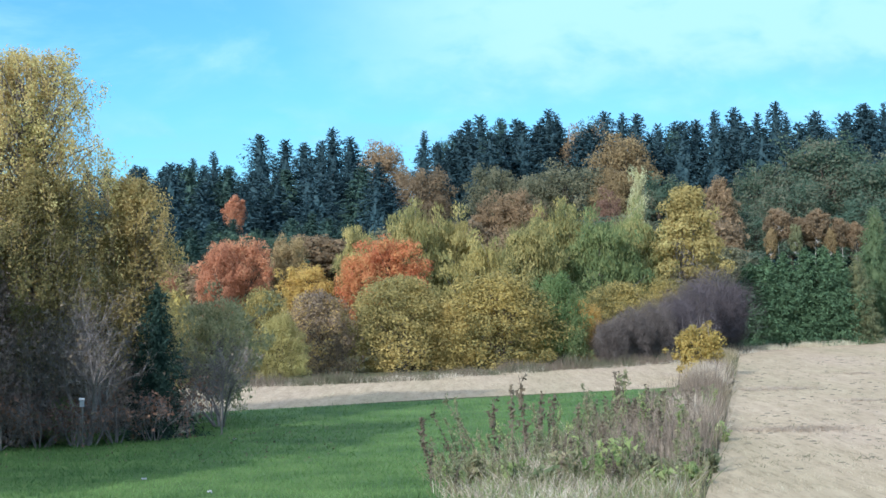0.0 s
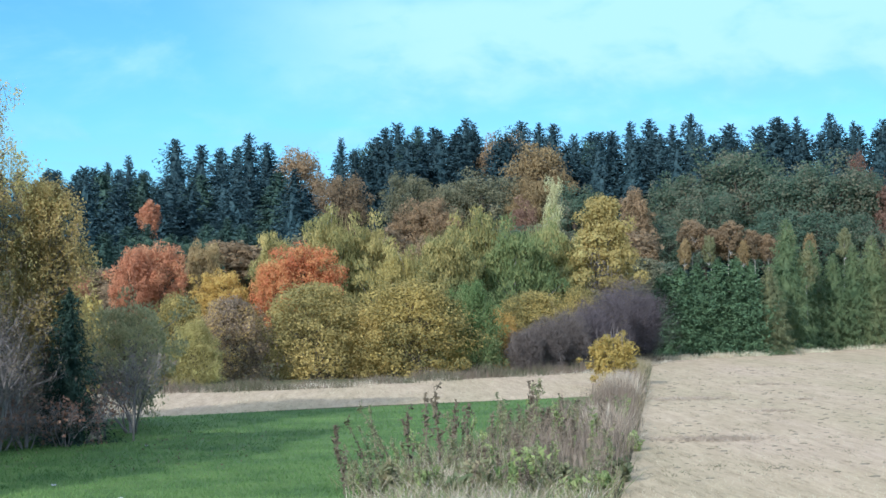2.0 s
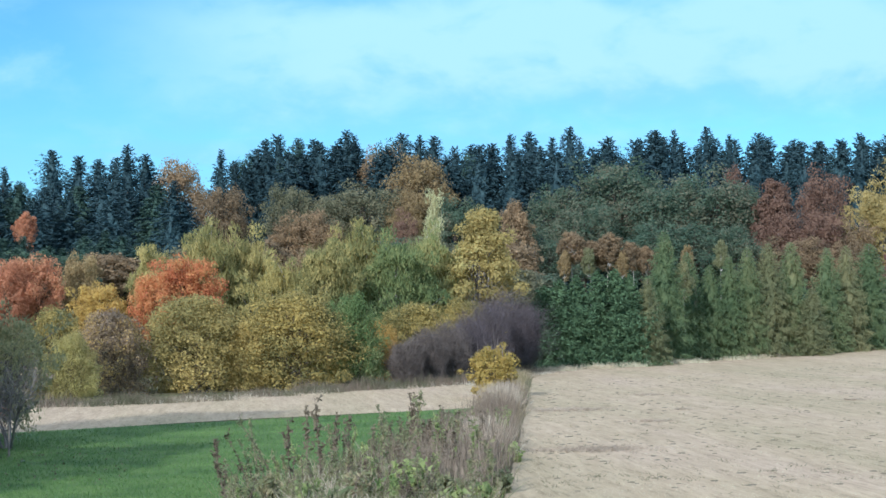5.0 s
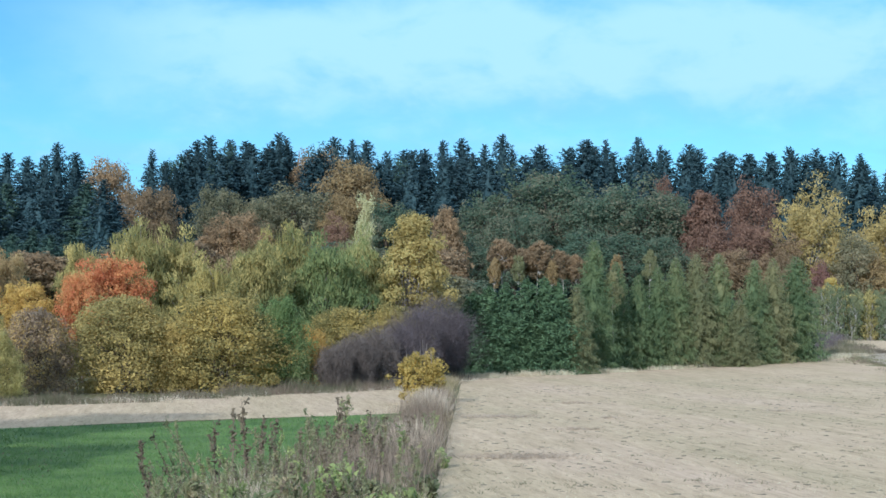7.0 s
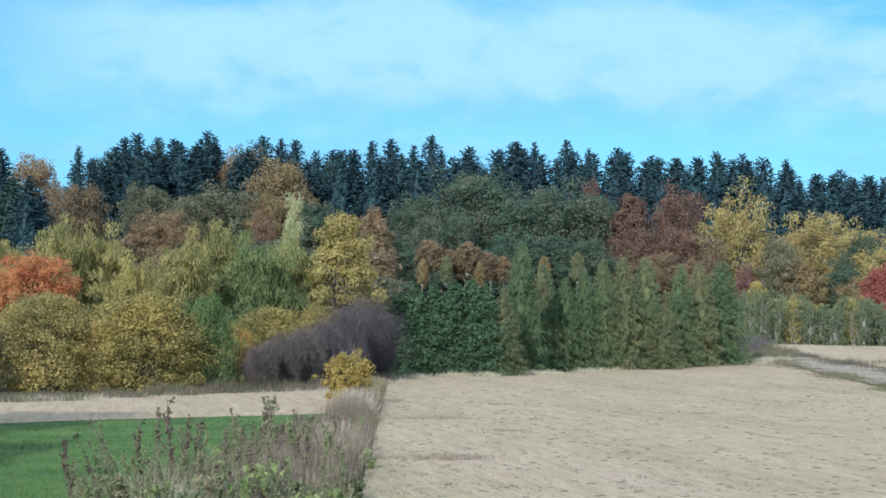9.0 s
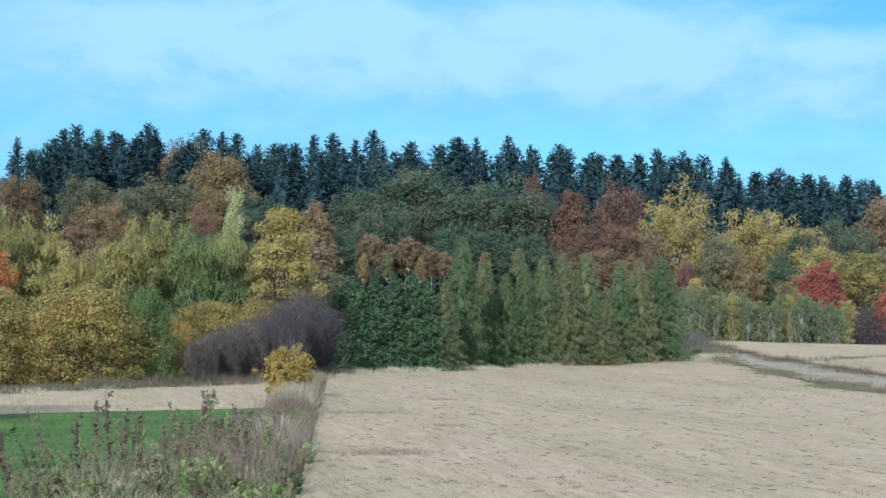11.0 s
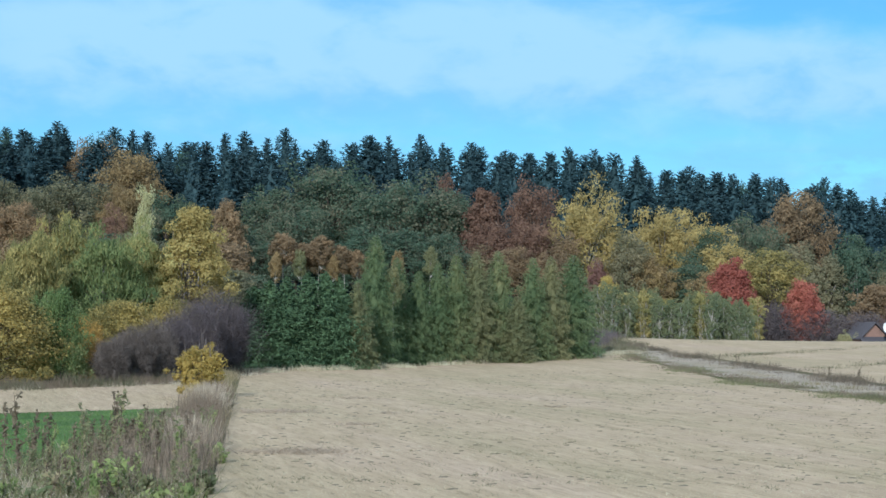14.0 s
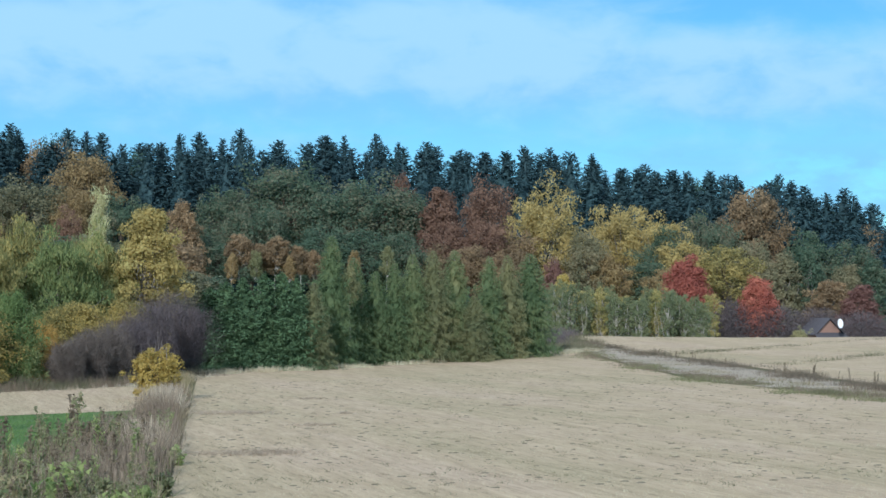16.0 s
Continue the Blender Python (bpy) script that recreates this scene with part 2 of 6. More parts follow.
STEM_BARK = two_tone("pale_stem_bark", (0.3, 0.28, 0.24), (0.5, 0.47, 0.42), 5, 0.9, 0.2, (1, 1, 0.5))
BIRCH_TWIG = two_tone("birch_twigs", (0.1, 0.085, 0.07), (0.26, 0.23, 0.19), 3, 0.85)
TWIG_GREY = two_tone("grey_twigs", (0.12, 0.1, 0.092), (0.31, 0.27, 0.24), 3, 0.9)
TWIG_BROWN = two_tone("grey_brown_twigs", (0.075, 0.062, 0.053), (0.16, 0.135, 0.115), 2, 0.9)
TWIG_PURPLE = two_tone("purple_brown_twigs", (0.066, 0.055, 0.056), (0.13, 0.11, 0.11), 2, 0.9)
GREY_STALK = two_tone("grey_stalks", (0.11, 0.085, 0.06), (0.3, 0.242, 0.178), 3, 0.9)
STALK = two_tone("dry_stalks", (0.085, 0.066, 0.048), (0.23, 0.18, 0.13), 4, 0.9)

# ---- the lie of the land ----
def soft_plus(v, w):
    return w * np.log1p(np.exp(np.clip(v / w, -40, 40)))


def smooth(a, b, v):
    t = np.clip((v - a) / (b - a), 0, 1)
    return t * t * (3 - 2 * t)


def ground(x, y):
    """Height of the land: level near the camera, a wooded slope ahead, a low swell in the field to the east."""
    hill = 0.07 * soft_plus(0.95 * y - 0.3 * x - 135, 10)
    swell = 0.04 * soft_plus(x - 44, 6) * (1 - 2.0 * smooth(185, 228, np.hypot(x, y)))
    return hill * (1 - smooth(500, 900, np.hypot(x, y))) + swell * (1 - smooth(400, 700, np.hypot(x, y)))


class Geo:
    """Collects quads and triangles for one mesh."""

    def __init__(self):
        self.v, self.q, self.t, self.n = [], [], [], 0

    def add(self, v, q, sides=4):
        v, q = np.asarray(v, float).reshape(-1, 3), np.asarray(q, int).reshape(-1, sides)
        self.v.append(v)
        (self.q if sides == 4 else self.t).append(q + self.n)
        self.n += len(v)
        return self

    def mesh(self, name, material=None, smooth_faces=False):
        v = np.concatenate(self.v)
        q = np.concatenate(self.q) if self.q else np.zeros((0, 4), int)
        t = np.concatenate(self.t) if self.t else np.zeros((0, 3), int)
        me = bpy.data.meshes.new(name)
        me.vertices.add(len(v))
        me.vertices.foreach_set("co", v.ravel())
        me.loops.add(q.size + t.size)
        me.loops.foreach_set("vertex_index", np.concatenate([q.ravel(), t.ravel()]))
        me.polygons.add(len(q) + len(t))
        me.polygons.foreach_set("loop_start", np.concatenate([np.arange(0, q.size, 4), q.size + np.arange(0, t.size, 3)]))
        me.update(calc_edges=True)
        me.polygons.foreach_set("use_smooth", np.full(len(q) + len(t), bool(smooth_faces)))
        me.materials.append(material)
        me.validate()
        return me


def grid(geo, X, Y, Z):
    n, m = X.shape
    i = np.arange(n * m).reshape(n, m)
    geo.add(np.stack([X, Y, Z], -1), np.stack([i[:-1, :-1], i[1:, :-1], i[1:, 1:], i[:-1, 1:]], -1))


def tube(geo, pts, radii, sides=5):
    pts = np.asarray(pts, float)
    d = np.gradient(pts, axis=0)
    d /= np.linalg.norm(d, axis=1, keepdims=True) + 1e-9
    a = np.cross(d, np.where(np.abs(d[:, 2:]) > 0.9, [1.0, 0, 0], [0, 0, 1.0]))
    a /= np.linalg.norm(a, axis=1, keepdims=True) + 1e-9
    b = np.cross(d, a)
    th = np.arange(sides) * 2 * np.pi / sides
    ring = pts[:, None] + np.asarray(radii)[:, None, None] * (np.cos(th)[None, :, None] * a[:, None] + np.sin(th)[None, :, None] * b[:, None])
    i = np.arange(len(pts) * sides).reshape(len(pts), sides)
    j = np.roll(i, -1, axis=1)
    geo.add(ring, np.stack([i[:-1], j[:-1], j[1:], i[1:]], -1))


def unit(v):
    return v / (np.linalg.norm(v, axis=-1, keepdims=True) + 1e-9)


def leaves(geo, c, n, size, rng, long=1.5, upright=0.0, toss=0.55):
    """Small lozenge leaves at c facing about n; upright ones point up their stems."""
    n = unit(n + rng.normal(0, toss, c.shape))
    u = unit(np.cross(n, rng.normal(0, 1, c.shape)))
    if upright:
        u = unit(u + np.array([0, 0, upright]))
        n = unit(n - u * (n * u).sum(1, keepdims=True))
    w = np.cross(n, u)
    s = (size * rng.uniform(0.6, 1.4, len(c)))[:, None] / 2
    v = np.stack([c - u * s * long * 0.6 + w * s, c + u * s * long, c - u * s * long * 0.6 - w * s], 1)
    geo.add(v, np.arange(len(c) * 3).reshape(-1, 3), 3)


def spikes(geo, base, tip, width, rng):
    """The plainest blades: one slim triangle each."""
    side = unit(np.cross(tip - base, rng.normal(0, 1, base.shape))) * np.asarray(width).reshape(-1, 1) / 2
    geo.add(np.stack([base - side, base + side, tip], 1), np.arange(len(base) * 3).reshape(-1, 3), 3)


def blades(geo, base, tip, width, rng, curl=0.15):
    """Grass blades or twigs: two tapering quads each, from base to tip."""
    n = len(base)
    d = tip - base
    side = unit(np.cross(d, rng.normal(0, 1, d.shape))) * np.asarray(width).reshape(-1, 1) / 2
    bend = rng.normal(0, curl, d.shape) * np.linalg.norm(d, axis=1, keepdims=True)
    mid = base + d * 0.55 + bend * 0.4
    v = np.stack([base - side, base + side, mid + side * 0.8, mid - side * 0.8, tip + side * 0.25, tip - side * 0.25], 1)
    i = np.arange(n)[:, None] * 6
    geo.add(v, np.concatenate([i + [0, 1, 2, 3], i + [3, 2, 4, 5]], 0))


def part(name, me, parent, label=""):
    ob = new(name, me)
    ob.parent = parent
    return tagged(ob, label)


# the ground: one sheet, fine near the camera and coarse to the horizon
rr = np.concatenate([np.linspace(0, 120, 50), np.linspace(124, 480, 90), np.geomspace(500, 4500, 24)])
th = np.linspace(0, 2 * np.pi, 241)
g = Geo()
GX, GY = rr[:, None] * np.sin(th)[None], rr[:, None] * np.cos(th)[None]
grid(g, GX, GY, ground(GX, GY))
SOIL = two_tone("rough_meadow", (0.07, 0.08, 0.03), (0.17, 0.14, 0.07), 0.25, 0.95, 0.0, coords="Object", fine=6.0)
tagged(new("ground", g.mesh("ground", SOIL, True)), "rough grassy ground that rises to a wooded hillside", "ground", kind="structure")


def sheet(name, near, far, material, label, category, lift=0.03, n=60, m=60):
    """A field laid on the ground between two edge lines with the same number of points."""
    near, far = np.asarray(near, float), np.asarray(far, float)
    s = np.linspace(0, 1, n)
    def along(p):
        k = np.linspace(0, 1, len(p))
        return np.stack([np.interp(s, k, p[:, 0]), np.interp(s, k, p[:, 1])], -1)
    a, b = along(near), along(far)
    t = np.linspace(0, 1, m)[None, :, None]
    p = a[:, None] * (1 - t) + b[:, None] * t
    geo = Geo()
    grid(geo, p[..., 0], p[..., 1], ground(p[..., 0], p[..., 1]) + lift)
    return tagged(new(name, geo.mesh(name, material, True)), label, category, kind="structure")


LAWN_MAT = two_tone("meadow_green", (0.052, 0.102, 0.023), (0.12, 0.184, 0.042), 0.5, 0.8, 0.3, fine=14.0)
STUBBLE_MAT = field_material("stubble_soil", (0.3, 0.231, 0.147), (0.455, 0.357, 0.242))
PALE_MAT = two_tone("pale_track_soil", (0.27, 0.222, 0.155), (0.4, 0.335, 0.25), 0.6, 0.95, 0.3, fine=5.0)
sheet("lawn", ((-70, -40), (-55, 10), (-45, 30), (-35, 45), (-22, 57)), ((-4, -40), (-2, 20), (0.8, 40), (5.2, 50), (10.2, 76)), LAWN_MAT,
      "mown green meadow with fallen leaves", "lawn", n=80)
sheet("stubble_strip", ((-30, 53), (-7.6, 65.4), (0.3, 71.0), (11.8, 76.8)), ((-34, 80), (-8.2, 83.5), (6.5, 96), (20.2, 121)), STUBBLE_MAT,
      "pale stubble strip below the hedge", "field", lift=0.02)
sheet("stubble_field", ((-9, -40), (5.8, 38.6), (11.4, 70), (20.4, 121)), ((52, -40), (46, 62), (47.6, 98), (61, 152)), STUBBLE_MAT,
      "harvested field of pale straw stubble", "field", n=90, m=90)
sheet("field_track", ((50.5, -40), (46.2, 74.5), (48.2, 98), (55, 126), (64.2, 160.6)), ((57, -40), (51.5, 82), (55.2, 100), (61.8, 130), (68.3, 168)),
      PALE_MAT, "pale earth track between two fields", "track", lift=0.035)
sheet("far_stubble_field", ((57, -40), (52.5, 82), (56.2, 100), (62.8, 130), (69.3, 172), (74, 205)), ((170, -40), (170, 82), (170, 100), (170, 130), (170, 172), (170, 205)),
      STUBBLE_MAT, "harvested pale field over a low swell", "field", n=70, m=60)

# ---- trees: shapes built once for each kind, then planted ----
def limb(a, b, rng, bow=0.12, n=5):
    a, b = np.asarray(a, float), np.asarray(b, float)
    t = np.linspace(0, 1, n)[:, None]
    side = rng.normal(0, bow, 3) * np.linalg.norm(b - a)
    return a + (b - a) * t + np.sin(t * np.pi) * side


PROFILE = {  # crown half-width at the height fractions 0 ... 1 of the crown
    "round": (0.5, 0.9, 1.0, 1.0, 0.88, 0.5),
    "ball": (0.5, 0.9, 1.0, 1.0, 0.88, 0.5),
    "willow": (0.7, 0.95, 1.0, 0.92, 0.75, 0.4),
    "oval": (0.5, 0.85, 1.0, 0.85, 0.6, 0.2),
    "column": (0.55, 0.9, 1.0, 0.85, 0.55, 0.15),
    "cone": (0.6, 0.95, 1.0, 0.85, 0.58, 0.2),
    "sapling": (0.35, 0.75, 1.0, 0.95, 0.8, 0.45),
    "spread": (0.5, 0.9, 1.0, 0.97, 0.82, 0.5),
    "bush": (0.8, 1.0, 1.0, 0.92, 0.72, 0.3),
    "vase": (0.35, 0.7, 0.95, 1.0, 0.85, 0.45),
    "high": (0.55, 0.95, 1.0, 0.95, 0.75, 0.35),
    "poplar": (0.8, 0.95, 1.0, 0.9, 0.75, 0.4),
    "flame": (0.75, 1.0, 0.92, 0.66, 0.4, 0.12),
}
CROWN_FROM = {"round": 0.4, "ball": 0.5, "sapling": 0.05, "willow": 0.1, "oval": 0.14, "column": 0.12, "cone": 0.2, "spread": 0.32, "bush": 0.0, "vase": 0.22, "high": 0.7, "poplar": 0.06, "flame": 0.4}


def broadleaf(kind, seed, H, W, clumps, per, leaf, stems=1, long=1.5, rag=0.3, upright=0.0, clump=1.0, fill=0.22):
    """Trunk with limbs, and a crown of leafy clumps within an uneven outline."""
    rng = np.random.default_rng(seed)
    wood, crown = Geo(), Geo()
    z0 = H * CROWN_FROM[kind]
    prof = PROFILE[kind]
    lean = rng.normal(0, 0.02, 2) * H
    for s in range(stems):
        off = rng.normal(0, (0.12 if kind == "poplar" else 0.05) * W, 2) if stems > 1 else np.zeros(2)
        top = (off[0] * 3 + lean[0], off[1] * 3 + lean[1], H * (0.9 if stems == 1 else rng.uniform(0.6, 0.85)))
        p = limb((off[0], off[1], -0.15), top, rng, 0.03, 8)
        r = (0.007 if kind == "high" else 0.018) * H / (1 + 0.5 * (stems - 1))
        tube(wood, p, np.linspace(r, r * 0.15, 8), 6)
    for k in range(clumps):
        u = (k + rng.random()) / clumps
        u = 0.03 + 0.94 * u ** 0.85
        half = W / 2 * np.interp(u, np.linspace(0, 1, 6), prof)
        a = k * 2.399 + rng.uniform(-0.5, 0.5)
        rc = W * clump * rng.uniform(0.09, 0.17)
        rad = max(0.0, half - rc * 0.8) * rng.uniform(0.55, 1.08)
        c = np.array([rad * np.cos(a) + lean[0] * u, rad * np.sin(a) + lean[1] * u, z0 + (H - z0) * u - rc * 0.5])
        c += rng.normal(0, rag * rc, 3)
        c[2] = max(c[2], rc * 0.55)
        if k % 3 == 0:
            tube(wood, limb((0, 0, max(0.1, c[2] * (0.9 if kind == "high" else rng.uniform(0.45, 0.7)))), c, rng, 0.1), np.linspace(0.006 * H, 0.0012 * H, 5), 4)
        m = int(per * rng.uniform(0.7, 1.3))
        d = unit(rng.normal(0, 1, (m, 3)) + np.array([0.25 * np.cos(a), 0.25 * np.sin(a), 0.2]))
        dist = rc * (0.45 + 0.6 * rng.random(m) ** 0.5) * (1 + 0.25 * np.sin(d[:, 0] * 5 + k) * np.cos(d[:, 2] * 6))
        q = c + d * dist[:, None] * np.array([1, 1, 0.85])
        q[:, 2] = np.maximum(q[:, 2], 0.05)
        leaves(crown, q, d, leaf, rng, long, upright, 0.32)
    # loose leaves that close the crown between the clumps
    m = int(clumps * per * fill)
    u = rng.random(m) ** 0.8
    a = rng.uniform(0, 2 * np.pi, m)
    half = W / 2 * np.interp(u, np.linspace(0, 1, 6), prof) * (0.95 + 0.13 * np.sin(3 * a + 5 * u + seed) + 0.1 * np.sin(7 * a - 9 * u + seed))
    half *= 1.06 - 0.5 * rng.random(m)
    q = np.stack([half * np.cos(a) + lean[0] * u, half * np.sin(a) + lean[1] * u, np.maximum(0.05, z0 + (H * 0.97 - z0) * u + rng.normal(0, 0.015 * H, m))], -1)
    leaves(crown, q, np.stack([np.cos(a), np.sin(a), 1.6 * u - 0.5], -1), leaf, rng, long, upright, 0.7)
    if kind == "willow":  # slim shoots that stand above the crown
        m = 900
        a, u = rng.uniform(0, 2 * np.pi, m), 1 - rng.random(m) ** 1.5 * 0.5
        half = W / 2 * np.interp(u, np.linspace(0, 1, 6), prof) * rng.random(m) ** 0.5
        b = np.stack([half * np.cos(a), half * np.sin(a), z0 + (H - z0) * u - 0.8], -1)
        spikes(crown, b, b + np.stack([rng.normal(0, 0.12, m) + 0.2 * half * np.cos(a), rng.normal(0, 0.12, m) + 0.2 * half * np.sin(a), rng.uniform(0.6, 2.0, m)], -1), np.full(m, 0.055), rng)
    return wood, crown


def taper(g, power):
    """Width of a conifer at the fraction g of its height below the top; a negative power: a cone that goes over into a column."""
    return g ** power if power > 0 else (1 - np.exp(power * g)) / (1 - np.exp(power))


def larch(seed, H, W, arms, twigs_per, power=-2.0, base=0.05):
    """A larch: slender arms that sag and lift at their tips, hung with fine drooping twigs, and a bare leader."""
    rng = np.random.default_rng(seed)
    wood, crown = Geo(), Geo()
    tube(wood, limb((0, 0, -0.15), (0, 0, H), rng, 0.006, 9), np.linspace(0.009 * H, 0.0012 * H, 9), 6)
    up = np.array([0, 0, 1.0])
    uneven = 1 + rng.normal(0, 0.1, 30)
    for k in range(arms):
        g = 0.01 + 0.99 * ((k + rng.random()) / arms) ** 0.95
        wide = taper(g, power)
        L = W / 2 * wide * rng.uniform(0.65, 1.1) * uneven[int(g * 29)] + 0.012 * H
        a = k * 2.399 + rng.uniform(-0.5, 0.5)
        out = np.array([np.cos(a), np.sin(a), 0.0])
        z = H * (1 - (1 - base) * g)
        rise = np.interp(g, (0, 0.12, 0.4, 1), (0.6, 0.3, 0.0, -0.25))
        m = int((5 + twigs_per * wide) * rng.uniform(0.8, 1.2))
        t = rng.random(m) ** 0.75
        c = up * z + out * (L * t)[:, None] + up * (L * (rise * t - 0.35 * t ** 2 + 0.25 * t ** 4))[:, None]
        c += rng.normal(0, 0.03 * L + 0.03, c.shape)
        size = (0.16 + 0.4 * rng.random(m)) * (0.45 + 0.55 * wide)
        way = unit(out * 0.35 + rng.normal(0, 0.42, (m, 3)) + up * (rng.normal(-0.75, 0.5, m) * np.interp(g, (0, 0.15, 0.4), (-0.6, 0.4, 1)))[:, None])
        spikes(crown, c, c + way * size[:, None], np.full(m, 0.055), rng)
    # the dense middle of the crown
    a = np.linspace(0, 2 * np.pi, 9)
    gg = np.linspace(1, 0.1, 14)
    rad = (0.4 * W / 2 * taper(gg, power))[:, None] * rng.uniform(0.6, 1.35, (14, 9))
    rad[:, -1] = rad[:, 0]
    grid(crown, rad * np.cos(a), rad * np.sin(a), np.repeat((H * (1 - (1 - base) * gg))[:, None], 9, 1) + rng.normal(0, 0.008, (14, 9)) * H)
    return wood, crown


def tufted(seed, H, W, n, per, needle, power, base=0.04, core=0.26, ragged=0.16, slim=0.36, blunt=0.0):
    """A dense spruce: boughs all round that sag and lift at the tip, set with fine sprays, over a dark lumpy middle."""
    rng = np.random.default_rng(seed)
    wood, crown = Geo(), Geo()
    tube(wood, limb((0, 0, -0.15), (0, 0, H * 0.985), rng, 0.006, 8), np.linspace(0.011 * H, 0.001 * H, 8), 6)
    uneven = 1 + rng.normal(0, ragged * 0.6, 26)
    bend = rng.normal(0, 0.012 * H, 2)

    def lump(a, g):
        return 1 + ragged * (0.7 * np.sin(3 * a + 13 * g + seed) + 0.6 * np.sin(5 * a - 31 * g + 2 * seed) + 0.5 * np.sin(2 * a + 57 * g))

    for k in range(n):
        g = 0.002 + 0.998 * ((k + rng.random()) / n) ** 0.95
        wide = taper(min(1.0, g + blunt), power)
        a = k * 2.399 + rng.uniform(-0.6, 0.6)
        L = W / 2 * wide * rng.uniform(0.8, 1.15) * lump(a, g) * uneven[int(g * 25)] + 0.006 * H
        out = np.array([np.cos(a), np.sin(a), 0.0])
        drop = np.interp(g, (0, 0.05, 0.2, 1), (0.9, 0.4, -0.25, -0.55))
        m = max(5, int(per * (0.3 + 0.7 * wide) * rng.uniform(0.8, 1.2)))
        t = 0.08 + 0.92 * rng.random(m) ** 0.8
        c = out * (L * t)[:, None] + np.array([0, 0, 1.0]) * (H * (1 - (1 - base) * g) + L * (drop * t + 0.18 * t ** 4))[:, None]
        c += rng.normal(0, 1, (m, 3)) * np.array([0.09, 0.09, 0.11]) * (L * 0.8 + 0.1)
        way = unit(out * 0.7 + rng.normal(0, 0.55, (m, 3)) + np.array([0, 0, np.interp(g, (0, 0.06, 0.2), (0.9, 0.3, -0.3))]))
        size = np.minimum(needle * rng.uniform(0.6, 1.25, m), 0.3 * needle + 0.4 * L)
        spikes(crown, c - way * size[:, None] * 0.5, c + way * size[:, None] * 0.6, size * slim, rng)
    a = np.linspace(0, 2 * np.pi, 15)
    gg = np.linspace(1, 0.05, 24)
    rad = (core * W / 2 * taper(gg, power))[:, None] * lump(a[None], gg[:, None]) * rng.uniform(0.75, 1.2, (24, 15))
    rad[:, -1] = rad[:, 0]
    zz = H * (1 - (1 - base) * gg)[:, None] - 0.45 * rad + rng.normal(0, 0.006, (24, 15)) * H
    zz[:, -1] = zz[:, 0]
    grid(crown, rad * np.cos(a), rad * np.sin(a), np.maximum(zz, 0.02))
    crown.v = [v + np.outer((v[:, 2] / H) ** 2, [bend[0], bend[1], 0]) for v in crown.v]
    wood.v = [v + np.outer((v[:, 2] / H) ** 2, [bend[0], bend[1], 0]) for v in wood.v]
    return wood, crown


SHAPES = {}


def shapes(kind, n, build, bark):
    SHAPES[kind] = []
    for k in range(n):
        w, c = build(k)
        co = np.concatenate(c.v)
        top = co[:, 2].max()
        wide = np.percentile(np.hypot(co[:, 0], co[:, 1]), 88 if "spruce" in kind else 92 if kind in ("round", "spread") else 96) * 2
        SHAPES[kind].append((w.mesh("trunk_" + kind, bark, True), c.mesh("crown_" + kind, MAT["green"]), top, wide))


shapes("round", 4, lambda k: broadleaf("round", 10 + k, 18, 10, 85, 96, 0.27, rag=0.6, clump=1.05, fill=0.1), BARK)
shapes("low_round", 3, lambda k: broadleaf("round", 13 + k, 18, 10, 70, 40, 0.5, rag=0.5), BARK)
shapes("ball", 3, lambda k: broadleaf("ball", 15 + k, 9, 5.5, 110, 120, 0.125, rag=0.6, clump=0.85, fill=0.14), BARK)
shapes("high", 3, lambda k: broadleaf("high", 17 + k, 14, 4.5, 60, 90, 0.19, rag=0.6), STEM_BARK)
shapes("oval", 4, lambda k: broadleaf("oval", 20 + k, 10, 6, 130, 100, 0.17, stems=2, long=1.6, rag=0.6, clump=0.8), PALE_BARK)
shapes("willow", 4, lambda k: broadleaf("willow", 25 + k, 10, 6, 190, 110, 0.105, stems=3, long=3.4, upright=1.6, rag=1.1, clump=0.85), PALE_BARK)
shapes("column", 3, lambda k: broadleaf("column", 30 + k, 12, 4.5, 110, 95, 0.14, clump=1.0, rag=0.9, upright=0.5), PALE_BARK)
shapes("flame", 2, lambda k: broadleaf("flame", 33 + k, 12, 6.0, 150, 110, 0.15, stems=2, clump=0.8, rag=0.7, upright=0.5), PALE_BARK)
shapes("poplar", 4, lambda k: broadleaf("poplar", 35 + k, 9, 3.4, 90, 36, 0.13, stems=4, long=2.6, upright=1.2, clump=1.0, rag=1.0), STEM_BARK)
shapes("cone", 2, lambda k: broadleaf("cone", 40 + k, 8, 5.5, 180, 90, 0.14, clump=0.85, rag=0.5), BARK)
shapes("spread", 4, lambda k: broadleaf("spread", 50 + k, 20, 13, 120, 100, 0.28, rag=0.55, clump=0.95, fill=0.1), BARK)
shapes("airy", 3, lambda k: broadleaf("spread", 56 + k, 20, 13, 150, 90, 0.24, rag=1.1, long=2.6, upright=0.8, fill=0.0), PALE_BARK)
shapes("bush", 5, lambda k: broadleaf("bush", 60 + k, 5, 5.2, 230, 88, 0.085, stems=5, rag=0.55, clump=0.75), BARK)
shapes("vase", 2, lambda k: broadleaf("vase", 64 + k, 5, 4.0, 170, 42, 0.08, stems=14, long=2.6, upright=1.1, rag=1.0, clump=0.8, fill=0.1), TWIG_GREY)
shapes("sapling", 1, lambda k: broadleaf("sapling", 69, 2.8, 2.5, 110, 36, 0.095, stems=6, rag=1.0, clump=0.75, fill=0.35, long=1.9), BARK)
shapes("far_bush", 2, lambda k: broadleaf("bush", 66 + k, 5, 5.2, 80, 60, 0.26, stems=3), BARK)
